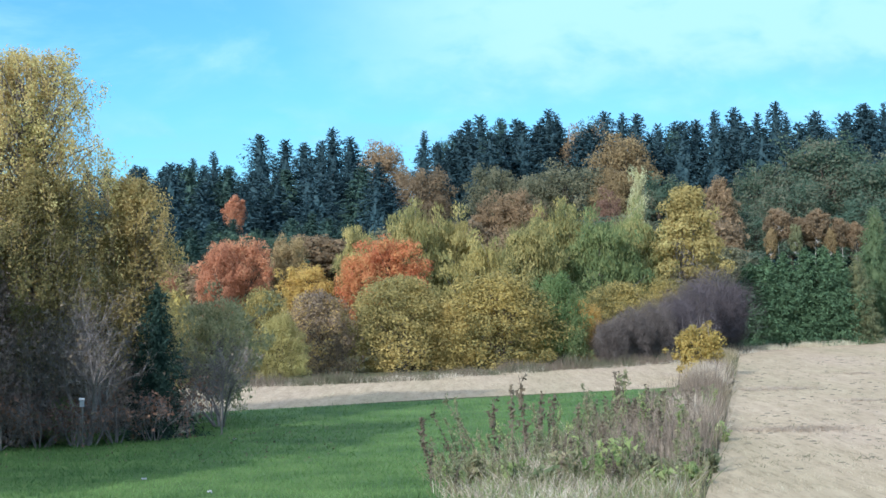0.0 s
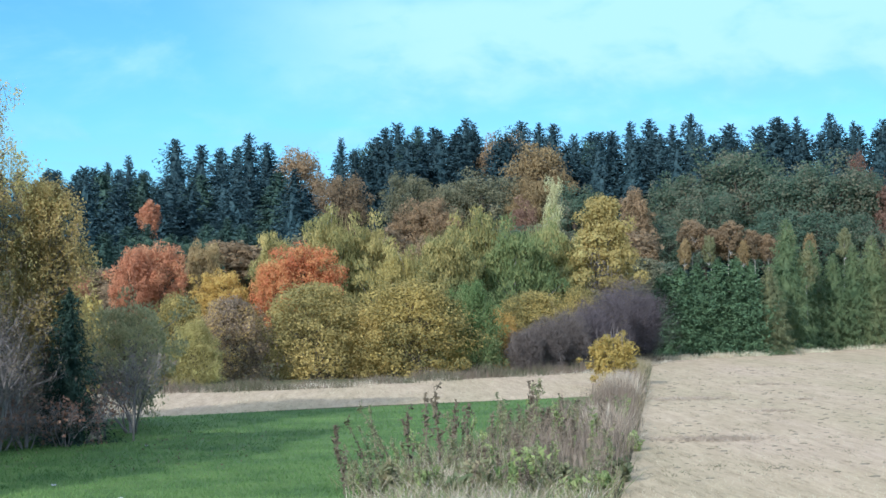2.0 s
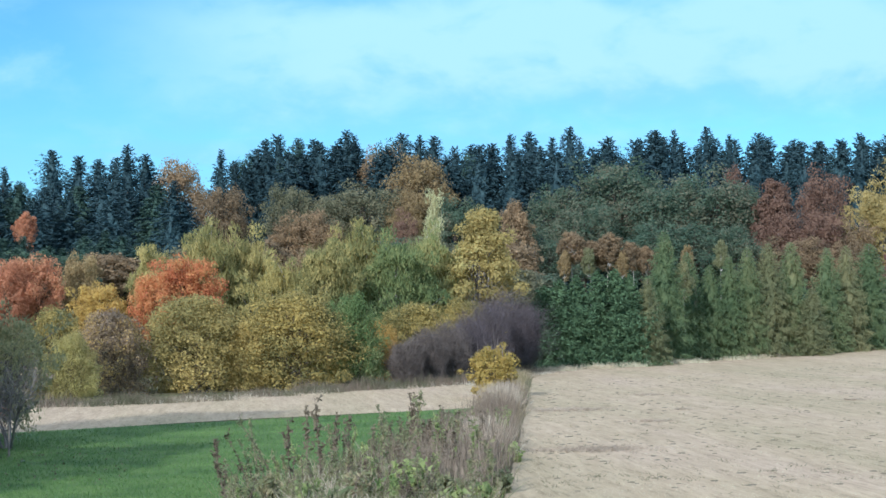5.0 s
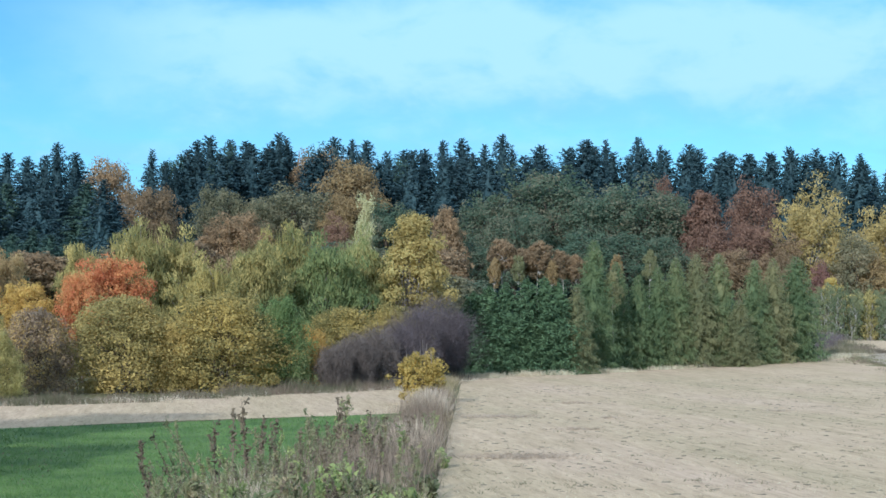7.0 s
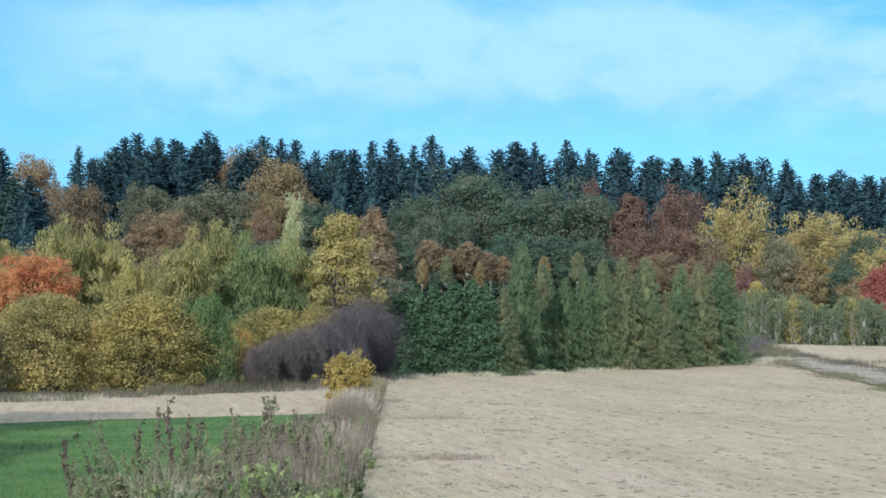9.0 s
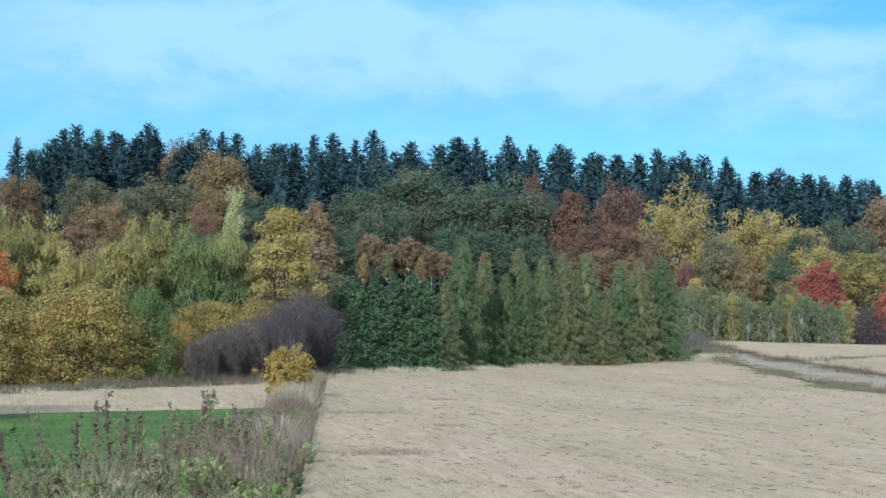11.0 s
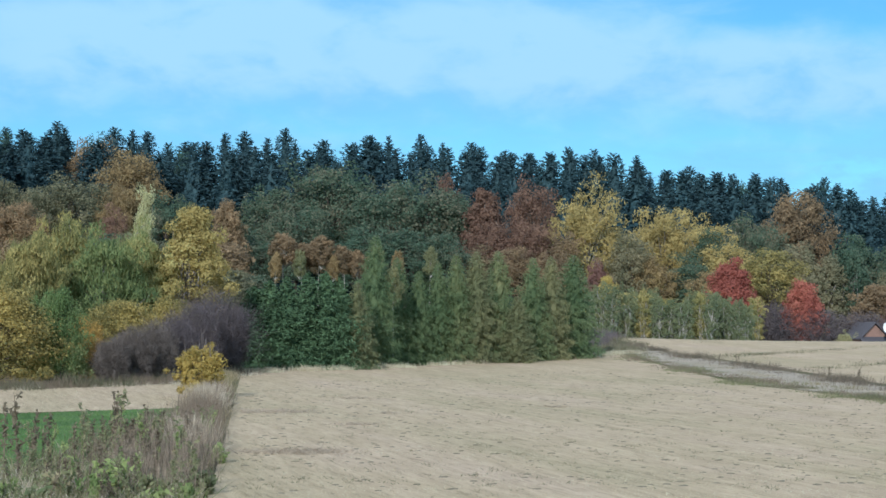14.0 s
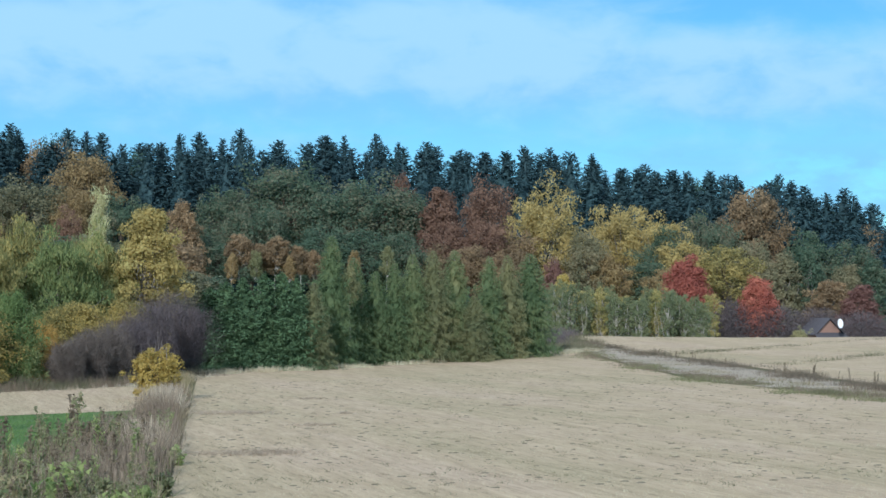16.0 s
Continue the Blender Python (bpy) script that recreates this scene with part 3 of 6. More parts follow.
shapes("spruce", 9, lambda k: tufted(70 + k, 24, 5.6 + 0.8 * (k % 3), 320, 31, 0.42, -1.2 - 0.8 * (k % 4), core=0.36, slim=0.45, blunt=0.006 + 0.012 * (k % 3)), BARK)
shapes("young_spruce", 3, lambda k: tufted(80 + k, 9, 4.6, 330, 40, 0.3, -1.6, base=0.02, core=0.3, ragged=0.24, slim=0.3), BARK)
shapes("larch", 4, lambda k: larch(90 + k, 10, 3.8, 330, 58), PALE_BARK)

NAMES = {
    "round": "broadleaf_tree", "low_round": "broadleaf_tree", "flame": "poplar_tree", "ball": "broadleaf_tree", "high": "broadleaf_tree", "poplar": "poplar_tree", "vase": "meadow_shrub", "airy": "broadleaf_tree", "sapling": "golden_sapling", "willow": "willow_tree", "far_bush": "hedge_shrub", "oval": "broadleaf_tree", "column": "poplar_tree", "cone": "broadleaf_tree", "spread": "oak_tree",
    "bush": "hedge_shrub", "spruce": "spruce_tree", "young_spruce": "young_spruce_tree", "larch": "larch_tree",
}
HUE = {
    "olive_grey": "olive-grey, half-bare", "yellow_olive": "olive and yellow", "bright_yellow": "bright yellow", "grey_brown": "grey-brown, nearly bare",
    "olive_yellow": "dull olive-yellow", "green": "still green", "orange_yellow": "orange-yellow", "salmon": "salmon-red", "tan": "tan-brown",
    "orange_red": "orange to red", "olive_green": "olive-green", "yellow_green": "yellow-green", "pale_yellow": "pale yellow", "yellow": "golden yellow",
    "deep_green": "deep green", "larch_green": "green, turning yellow", "larch_yellow": "yellowing", "poplar_green": "grey-green", "crimson": "crimson",
    "light_yellow": "light yellow", "dull_red": "dull red", "deep_oak": "dark green", "russet": "russet-brown", "oak_brown": "brown",
    "olive_brown": "olive-brown", "spruce_dark": "dark, haze-blued green", "spruce_shade": "green darkened for shade", "willow_green": "green, yellowing", "spruce_green": "dark, haze-blued green", "birch_gold": "golden", "dead_shrub": "dark brown", "fresh_weed": "light green", "sapling_gold": "golden",
}
WHERE = {
    "low_round": "broadleaved tree of the undergrowth below the wood", "flame": "poplar with a pointed, upright crown behind the hedge",
    "airy": "tree with a sparse, open crown at the wood's edge", "sapling": "young tree in the field boundary",
    "high": "slender tree with its small crown high on a bare stem", "poplar": "young pale-stemmed poplar in a row at the field's end",
    "vase": "half-bare shrub with many upright stems at the meadow's edge", "ball": "small tree with a rounded crown behind the hedge", "willow": "willow with upright feathery shoots behind the hedge",
    "far_bush": "shrub of the field hedge, leafy to the ground",
    "round": "broadleaved tree with a rounded crown beside the wood", "oval": "young tree with an upright crown behind the hedge",
    "column": "narrow poplar with pale stems in a row", "cone": "small pointed tree at the foot of the wood",
    "spread": "oak with a broad crown on the wooded slope", "bush": "shrub of the field hedge, leafy to the ground",
    "spruce": "tall spruce on the wooded slope", "young_spruce": "young spruce at the stubble field's edge", "larch": "larch with drooping twigs at the field's edge",
}
GROUPS = {"poplar": "young poplars", "bush": "hedge shrubs", "far_bush": "hedge shrubs", "willow": "willows behind the hedge", "spruce": "spruces of the wood", "young_spruce": "young spruces at the field", "larch": "larches at the field", "spread": "oaks of the wood"}
planted = 0


def plant(kind, colour, x, y, h, w, label=""):
    global planted
    planted += 1
    wood, crown, top, wide = SHAPES[kind][planted * 7 % len(SHAPES[kind])]
    tree = new(NAMES[kind])
    turn = planted * 2.399
    tree.matrix_basis = Matrix.LocRotScale((x, y, float(ground(x, y)) - 0.05), Euler((0, 0, turn)), (w / wide, w / wide, h / top))
    tagged(tree, label or HUE[colour] + " " + WHERE[kind], "shrub" if "bush" in kind or kind == "vase" else "tree", GROUPS.get(kind, ""))
    part("trunk", wood, tree)
    c = part("crown", crown, tree)
    c.material_slots[0].link = "OBJECT"
    c.material_slots[0].material = MAT[colour]
    return tree


# hedge along the stubble
plant("vase", "olive_grey", -8.0, 61.5, 5.0, 3.6)
plant("bush", "yellow_olive", -9.2, 89.5, 5.0, 3.5)
plant("bush", "bright_yellow", -8.2, 87.6, 3.7, 2.9)
plant("bush", "grey_brown", -6.9, 95.9, 4.8, 4.7)
plant("bush", "olive_yellow", -2.3, 98.3, 5.6, 6.7)
plant("bush", "yellow_olive", 2.9, 99.1, 6.3, 7.1)
plant("bush", "olive_yellow", 0.5, 98.0, 4.2, 2.7)
plant("bush", "green", 6.5, 100.8, 5.8, 3.9)
plant("bush", "orange_yellow", 8.3, 107.4, 4.1, 3.3)
plant("bush", "yellow_olive", 11.3, 111.4, 5.1, 6.1)
plant("bush", "yellow_olive", 14.4, 114.1, 5.8, 5.3)

# maples and young trees behind the hedge
plant("ball", "salmon", -14.2, 111.1, 8.1, 3.2)
plant("ball", "salmon", -12.8, 113.3, 8.6, 3.7)
plant("ball", "tan", -10.4, 117.5, 8.7, 2.8)
plant("high", "salmon", -25.3, 213.5, 11.8, 3.1)
plant("ball", "orange_yellow", -8.3, 107.7, 6.6, 3.6)
plant("ball", "salmon", -15.3, 94.8, 6.1, 2.4)
plant("ball", "orange_red", -4.9, 105.9, 7.1, 3.2)
plant("ball", "orange_red", -3.2, 108.0, 8.3, 4.6)
plant("willow", "olive_green", -5.6, 121.9, 9.3, 4.3)
plant("willow", "olive_green", -1.9, 126.0, 11.4, 5.4)
plant("willow", "olive_green", 0.7, 128.0, 11.1, 5.0)
plant("willow", "yellow_green", 3.0, 114.0, 8.6, 4.9)
plant("willow", "olive_green", 5.5, 116.9, 9.4, 5.4)
plant("willow", "yellow_green", 8.3, 123.7, 11.2, 5.3)
plant("willow", "willow_green", 10.7, 119.5, 10.4, 5.5)
plant("willow", "willow_green", 12.9, 123.3, 11.1, 5.3)
plant("column", "pale_yellow", 14.4, 129.2, 13.6, 2.0)
plant("flame", "yellow", 17.1, 123.9, 11.9, 5.9)
plant("oval", "olive_brown", 23.5, 148.2, 7.7, 5.9)
plant("oval", "deep_oak", 28.1, 162.6, 7.0, 5.9)
plant("oval", "oak_brown", 36.2, 227.1, 14.6, 5.6)

# spruces and larches at the field edge
plant("young_spruce", "deep_green", 22.4, 127.6, 6.2, 3.8)
plant("young_spruce", "deep_green", 23.6, 127.6, 6.6, 4.0)
plant("young_spruce", "deep_green", 24.9, 127.5, 6.9, 4.0)
plant("young_spruce", "deep_green", 26.4, 127.4, 7.2, 4.2)
plant("young_spruce", "deep_green", 27.7, 127.3, 7.3, 4.0)
plant("young_spruce", "deep_green", 28.9, 127.3, 6.9, 3.4)
plant("larch", "larch_green", 32.6, 132.3, 10.3, 4.0)
plant("larch", "larch_green", 35.5, 136.6, 8.8, 3.4)
plant("larch", "larch_green", 37.6, 137.5, 7.7, 3.2)
plant("larch", "larch_green", 39.4, 138.2, 8.4, 3.5)
plant("larch", "larch_green", 41.1, 138.8, 9.1, 3.6)
plant("larch", "larch_yellow", 43.0, 139.3, 9.5, 3.8)
plant("larch", "larch_green", 45.3, 140.6, 9.5, 4.1)
plant("larch", "larch_green", 49.0, 142.3, 9.0, 3.9)
plant("larch", "larch_yellow", 51.1, 143.5, 9.1, 3.7)
plant("larch", "larch_green", 53.8, 145.3, 9.3, 4.9)
plant("larch", "larch_yellow", 30.1, 127.4, 6.6, 3.1)
plant("larch", "larch_yellow", 46.5, 138.8, 5.7, 3.3)
plant("high", "larch_yellow", 34.3, 132.9, 8.0, 1.5, "slender yellowing tree with a pale bare stem before the larches")
plant("high", "oak_brown", 36.9, 191.5, 10.7, 3.6)
plant("high", "oak_brown", 39.0, 191.1, 9.7, 2.8)
plant("high", "oak_brown", 40.8, 190.7, 10.6, 3.8)
plant("high", "oak_brown", 43.2, 190.2, 9.6, 2.8)
plant("high", "oak_brown", 44.8, 189.8, 9.1, 2.5)

for x, y, h, w, c in ((35.6, 190.0, 8.6, 1.6, "tan"), (38.1, 189.0, 8.9, 1.5, "larch_yellow"), (41.9, 189.4, 8.4, 1.6, "tan"), (46.6, 189.0, 10.0, 1.8, "larch_yellow"), (48.9, 188.2, 9.2, 1.5, "tan"), (52.4, 187.0, 9.8, 1.6, "larch_yellow")):
    plant("high", c, x, y, h, w)

# young poplars at the end of the field
plant("poplar", "poplar_green", 80.2, 208.1, 6.2, 2.9)
plant("poplar", "poplar_green", 80.2, 205.9, 7.7, 2.9)
plant("poplar", "poplar_green", 80.3, 202.7, 7.6, 2.8)
plant("poplar", "poplar_green", 82.6, 203.9, 6.5, 2.8)
plant("poplar", "poplar_green", 85.6, 209.2, 6.0, 2.9)
plant("poplar", "olive_green", 85.5, 204.9, 7.2, 2.9)
plant("poplar", "poplar_green", 86.9, 205.4, 7.9, 2.9)
plant("poplar", "poplar_green", 86.1, 201.4, 6.1, 2.8)
plant("poplar", "poplar_green", 87.9, 201.7, 6.2, 2.8)
plant("poplar", "poplar_green", 88.3, 199.3, 6.1, 2.8)
plant("poplar", "poplar_green", 91.3, 203.5, 8.1, 2.9)
plant("poplar", "olive_green", 91.4, 201.2, 7.6, 2.9)
plant("poplar", "poplar_green", 91.9, 198.8, 7.3, 2.8)
plant("poplar", "poplar_green", 95.4, 203.8, 7.4, 2.9)
plant("poplar", "poplar_green", 96.2, 203.4, 7.6, 2.9)
plant("poplar", "poplar_green", 95.3, 198.3, 7.1, 2.8)
plant("poplar", "poplar_green", 95.7, 197.0, 6.1, 2.8)
plant("poplar", "poplar_green", 82.5, 215.7, 6.6, 3.3)
plant("poplar", "olive_green", 82.9, 213.5, 5.6, 3.3)
plant("poplar", "poplar_green", 84.5, 213.9, 6.0, 3.3)
plant("poplar", "olive_green", 85.3, 211.5, 6.6, 3.2)
plant("poplar", "poplar_green", 87.3, 212.8, 7.3, 3.3)
plant("poplar", "olive_green", 88.6, 212.3, 6.8, 3.3)
plant("poplar", "poplar_green", 89.6, 211.8, 6.8, 3.3)
plant("poplar", "olive_green", 90.6, 210.3, 6.3, 3.3)
plant("poplar", "poplar_green", 92.6, 210.5, 5.8, 3.3)
plant("poplar", "olive_green", 93.8, 210.0, 7.4, 3.3)
plant("poplar", "poplar_green", 94.7, 208.5, 7.0, 3.3)
plant("poplar", "olive_green", 95.3, 207.1, 6.0, 3.2)
plant("poplar", "poplar_green", 96.9, 207.5, 7.8, 3.3)
plant("poplar", "olive_green", 99.2, 208.6, 6.0, 3.3)
plant("poplar", "poplar_green", 99.0, 205.4, 6.0, 3.2)
plant("poplar", "olive_green", 100.9, 205.6, 7.6, 3.3)

# coloured trees at the foot of the wood
plant("cone", "crimson", 103.0, 216.8, 12.5, 7.7)
plant("cone", "crimson", 113.1, 215.1, 10.4, 6.1)
plant("round", "olive_yellow", 114.5, 227.9, 14.5, 10.4)
plant("round", "light_yellow", 112.0, 236.8, 14.8, 10.2)
plant("round", "deep_oak", 105.5, 235.5, 12.7, 7.3)
plant("round", "tan", 99.8, 235.8, 12.2, 7.3)
plant("round", "tan", 104.7, 227.0, 10.5, 7.1)
plant("oval", "deep_oak", 132.0, 235.5, 15.6, 6.7)
plant("oval", "olive_brown", 127.7, 235.6, 14.4, 7.6)
plant("oval", "olive_brown", 133.0, 225.8, 13.1, 6.5)
plant("oval", "oak_brown", 127.9, 221.8, 10.7, 8.2)
plant("oval", "dull_red", 128.2, 214.6, 10.4, 6.2)
plant("oval", "deep_oak", 137.4, 225.4, 14.7, 7.5)
plant("round", "dull_red", 86.8, 223.8, 10.6, 3.6)
plant("oval", "yellow_olive", 86.2, 219.7, 8.5, 3.3)
plant("airy", "light_yellow", 93.1, 244.9, 23.6, 13.5)
plant("airy", "light_yellow", 108.1, 252.8, 19.7, 13.3)
plant("airy", "light_yellow", 112.4, 247.7, 19.3, 11.4)
plant("round", "deep_oak", 111.9, 243.5, 16.8, 7.6)

# oaks and other broadleaved trees of the wood
plant("spread", "deep_oak", 56.6, 255.8, 22.0, 14.9)
plant("spread", "deep_oak", 67.9, 248.9, 21.1, 13.7)
plant("spread", "deep_oak", 61.2, 247.6, 17.8, 11.8)
plant("spread", "deep_oak", 73.5, 251.5, 18.9, 10.2)
plant("spread", "deep_oak", 47.2, 257.7, 17.5, 10.2)
plant("spread", "deep_oak", 49.0, 245.1, 15.2, 9.8)
plant("round", "deep_oak", 54.2, 228.7, 12.3, 9.2)
plant("round", "deep_oak", 60.1, 227.2, 12.4, 10.0)
plant("round", "deep_oak", 65.5, 226.7, 12.5, 7.5)
plant("round", "deep_oak", 41.0, 231.4, 10.2, 7.5)
plant("oval", "russet", 76.4, 244.3, 19.2, 8.6)
plant("round", "russet", 75.9, 238.2, 14.7, 7.1)
plant("round", "russet", 80.8, 238.7, 15.1, 8.5)
plant("spread", "russet", 89.1, 260.2, 22.8, 8.3)
plant("round", "oak_brown", 85.7, 239.1, 14.3, 7.2)
plant("round", "russet", 79.0, 273.8, 22.3, 5.1)
plant("round", "oak_brown", 76.2, 227.6, 11.4, 7.7)
plant("round", "oak_brown", 71.1, 229.2, 10.9, 7.7)
plant("round", "oak_brown", 80.7, 223.9, 11.1, 6.8)
plant("spread", "tan", 26.9, 260.0, 21.3, 10.4, "golden-brown oak with a broad crown high on the wooded slope")
plant("spread", "oak_brown", 22.4, 277.1, 23.3, 8.9)
plant("spread", "olive_brown", 18.0, 254.4, 17.1, 11.8)
plant("spread", "olive_brown", 7.2, 251.9, 16.4, 7.6)
plant("spread", "olive_brown", 12.8, 249.7, 15.0, 7.1)
plant("round", "oak_brown", 10.7, 239.8, 12.6, 6.8)
plant("round", "oak_brown", 6.8, 239.9, 12.2, 6.0)
plant("spread", "oak_brown", -2.4, 235.0, 15.8, 8.3)
plant("spread", "oak_brown", -9.0, 264.8, 20.0, 8.9)
plant("round", "tan", 24.0, 248.8, 15.8, 6.2)
plant("round", "russet", 21.7, 229.0, 13.1, 4.1)
plant("round", "deep_oak", 30.7, 248.1, 15.1, 8.0)
plant("spread", "oak_brown", 134.2, 257.1, 25.2, 11.8)
plant("spread", "deep_oak", 124.3, 256.5, 20.1, 9.1)
plant("spread", "deep_oak", 125.3, 250.4, 18.7, 7.9)
plant("round", "olive_brown", 126.9, 244.0, 15.9, 7.8)
plant("round", "deep_oak", 139.3, 248.6, 18.6, 8.1)
plant("round", "deep_oak", 144.6, 245.6, 17.3, 9.1)
plant("round", "oak_brown", 157.0, 255.7, 20.4, 7.5)
plant("round", "olive_brown", 96.7, 237.0, 15.2, 7.3)

# spruces of the skyline
plant("spruce", "spruce_dark", -45.6, 256.0, 14.9, 6.0)
plant("spruce", "spruce_dark", -39.6, 233.7, 15.3, 8.0)
plant("spruce", "spruce_dark", -37.8, 238.0, 15.3, 7.1)
plant("spruce", "spruce_dark", -37.0, 248.3, 15.8, 7.3)
plant("spruce", "spruce_dark", -36.8, 258.4, 16.7, 6.1)
plant("spruce", "spruce_dark", -33.2, 244.8, 15.6, 6.4)
plant("spruce", "spruce_dark", -29.7, 231.1, 17.3, 5.3)
plant("spruce", "spruce_dark", -29.2, 242.2, 15.6, 6.0)
plant("spruce", "spruce_dark", -28.6, 259.4, 13.4, 9.2)
plant("spruce", "spruce_dark", -25.2, 246.7, 20.1, 7.1)
plant("spruce", "spruce_dark", -23.5, 258.9, 19.6, 8.2)
plant("spruce", "spruce_dark", -20.0, 257.2, 19.1, 6.9)
plant("spruce", "spruce_dark", -17.5, 251.4, 19.3, 7.0)
plant("spruce", "spruce_dark", -15.3, 248.5, 21.1, 8.1)
plant("spruce", "spruce_dark", -13.2, 254.7, 19.9, 8.1)
plant("spruce", "spruce_dark", -3.1, 274.0, 21.3, 6.0)
plant("spruce", "spruce_dark", -0.8, 280.0, 19.7, 6.7)
plant("spruce", "spruce_dark", 1.3, 275.0, 18.7, 6.8)
plant("spruce", "spruce_dark", 4.3, 292.0, 23.6, 7.3)
plant("spruce", "spruce_dark", 6.9, 283.9, 24.3, 9.8)
plant("spruce", "spruce_dark", 9.7, 285.8, 23.7, 7.8)
plant("spruce", "spruce_dark", 13.3, 297.7, 24.1, 9.4)
plant("spruce", "spruce_dark", 15.2, 284.6, 22.6, 10.1)
plant("spruce", "spruce_dark", 17.4, 283.5, 25.2, 9.1)
plant("spruce", "spruce_dark", 19.0, 279.4, 24.2, 9.4)
plant("spruce", "spruce_dark", 27.0, 287.7, 25.2, 9.9)
plant("spruce", "spruce_dark", 29.4, 288.5, 24.8, 9.3)
plant("spruce", "spruce_dark", 32.2, 287.2, 24.8, 7.6)
plant("spruce", "spruce_dark", 33.4, 272.0, 22.6, 6.2)
plant("spruce", "spruce_dark", 38.3, 285.4, 23.4, 8.5)
plant("spruce", "spruce_dark", 39.0, 271.2, 23.2, 9.3)
plant("spruce", "spruce_dark", 44.8, 285.5, 25.4, 8.6)
plant("spruce", "spruce_dark", 49.1, 291.9, 26.2, 9.0)
plant("spruce", "spruce_dark", 51.4, 286.4, 25.1, 8.6)
plant("spruce", "spruce_dark", 55.1, 287.8, 27.3, 8.5)
plant("spruce", "spruce_dark", 56.8, 285.4, 24.8, 7.4)
plant("spruce", "spruce_dark", 58.7, 272.8, 25.1, 8.8)
plant("spruce", "spruce_dark", 67.1, 289.3, 25.9, 10.7)
plant("spruce", "spruce_dark", 66.2, 274.1, 26.6, 10.0)
plant("spruce", "spruce_dark", 67.9, 272.7, 25.7, 7.9)
plant("spruce", "spruce_dark", 70.0, 301.0, 26.7, 7.0)
plant("spruce", "spruce_dark", 79.1, 326.5, 29.6, 8.5)
plant("spruce", "spruce_dark", 81.3, 319.8, 29.6, 8.0)
plant("spruce", "spruce_dark", 81.5, 299.1, 29.5, 7.9)
plant("spruce", "spruce_dark", 90.4, 317.4, 29.1, 8.1)
plant("spruce", "spruce_dark", 94.4, 312.0, 29.6, 9.5)
plant("spruce", "spruce_dark", 93.7, 302.8, 28.3, 9.0)
plant("spruce", "spruce_dark", 104.6, 321.4, 29.2, 9.8)
plant("spruce", "spruce_dark", 106.8, 313.3, 28.7, 8.2)
plant("spruce", "spruce_dark", 105.4, 295.8, 28.2, 8.0)
plant("spruce", "spruce_dark", 107.7, 291.8, 28.8, 8.3)
plant("spruce", "spruce_dark", 115.4, 298.5, 28.7, 11.3)
plant("spruce", "spruce_dark", 117.3, 284.8, 26.6, 7.5)
plant("spruce", "spruce_dark", 122.3, 290.3, 26.0, 7.2)
plant("spruce", "spruce_dark", 130.3, 299.9, 27.5, 9.1)
plant("spruce", "spruce_dark", 137.0, 306.8, 29.3, 12.0)
plant("spruce", "spruce_dark", 135.5, 298.7, 27.7, 8.3)
plant("spruce", "spruce_dark", 131.2, 282.0, 27.4, 10.9)
plant("spruce", "spruce_dark", 137.7, 290.0, 27.8, 10.9)
plant("spruce", "spruce_dark", 140.0, 285.5, 27.5, 10.5)
plant("spruce", "spruce_dark", 146.8, 288.8, 27.9, 10.0)
plant("spruce", "spruce_dark", 157.3, 292.4, 29.2, 7.8)
plant("spruce", "spruce_dark", 154.8, 283.5, 27.6, 10.9)
plant("spruce", "spruce_dark", 164.3, 295.4, 25.8, 9.3)
plant("spruce", "spruce_dark", 165.6, 292.4, 25.4, 9.2)
plant("spruce", "spruce_dark", 160.5, 276.8, 22.8, 8.9)
plant("spruce", "spruce_dark", 156.9, 267.4, 23.1, 8.4)
plant("spruce", "spruce_dark", 161.9, 270.2, 22.2, 8.1)
plant("spruce", "spruce_dark", 169.6, 277.2, 21.4, 7.4)

# rounded dark crowns between the spruces of the skyline
plant("round", "spruce_green", 1.8, 282.0, 21.3, 6.0)
plant("round", "spruce_green", 8.2, 281.9, 23.0, 6.0)
plant("round", "spruce_green", 23.6, 281.0, 23.9, 6.0)
plant("round", "spruce_green", 37.0, 279.6, 22.4, 6.0)
plant("round", "spruce_green", 58.8, 275.8, 24.1, 6.0)
plant("round", "spruce_green", 85.6, 304.2, 27.5, 6.7)
plant("round", "spruce_green", 105.1, 298.0, 27.0, 6.7)
plant("round", "spruce_green", 116.5, 293.7, 27.5, 6.7)
plant("round", "spruce_green", 136.9, 284.8, 26.7, 6.7)
plant("round", "spruce_green", 147.1, 279.7, 26.8, 6.7)
plant("round", "spruce_green", 157.0, 274.2, 23.5, 6.7)

# spruces standing lower in the wood
plant("spruce", "spruce_dark", -39.8, 228.6, 15.4, 7.5)
plant("spruce", "spruce_dark", -35.5, 216.1, 13.0, 7.1)
plant("spruce", "spruce_dark", -33.0, 215.5, 15.7, 7.0)
plant("spruce", "spruce_green", -32.4, 222.7, 15.1, 7.3)
plant("spruce", "spruce_dark", -29.4, 216.0, 13.0, 7.0)
plant("spruce", "spruce_dark", -29.8, 227.0, 14.7, 7.4)
plant("spruce", "spruce_green", -27.3, 222.3, 14.9, 7.2)
plant("spruce", "spruce_dark", -24.7, 220.6, 13.5, 7.2)
plant("spruce", "spruce_dark", -24.6, 230.7, 14.8, 7.5)
plant("spruce", "spruce_dark", -21.6, 225.0, 14.1, 7.3)
plant("spruce", "spruce_green", -20.5, 230.1, 15.0, 7.5)
plant("spruce", "spruce_dark", -17.6, 229.3, 15.6, 7.4)
plant("spruce", "spruce_dark", -15.5, 218.4, 13.3, 7.1)
plant("spruce", "spruce_dark", -14.6, 229.5, 14.9, 7.4)
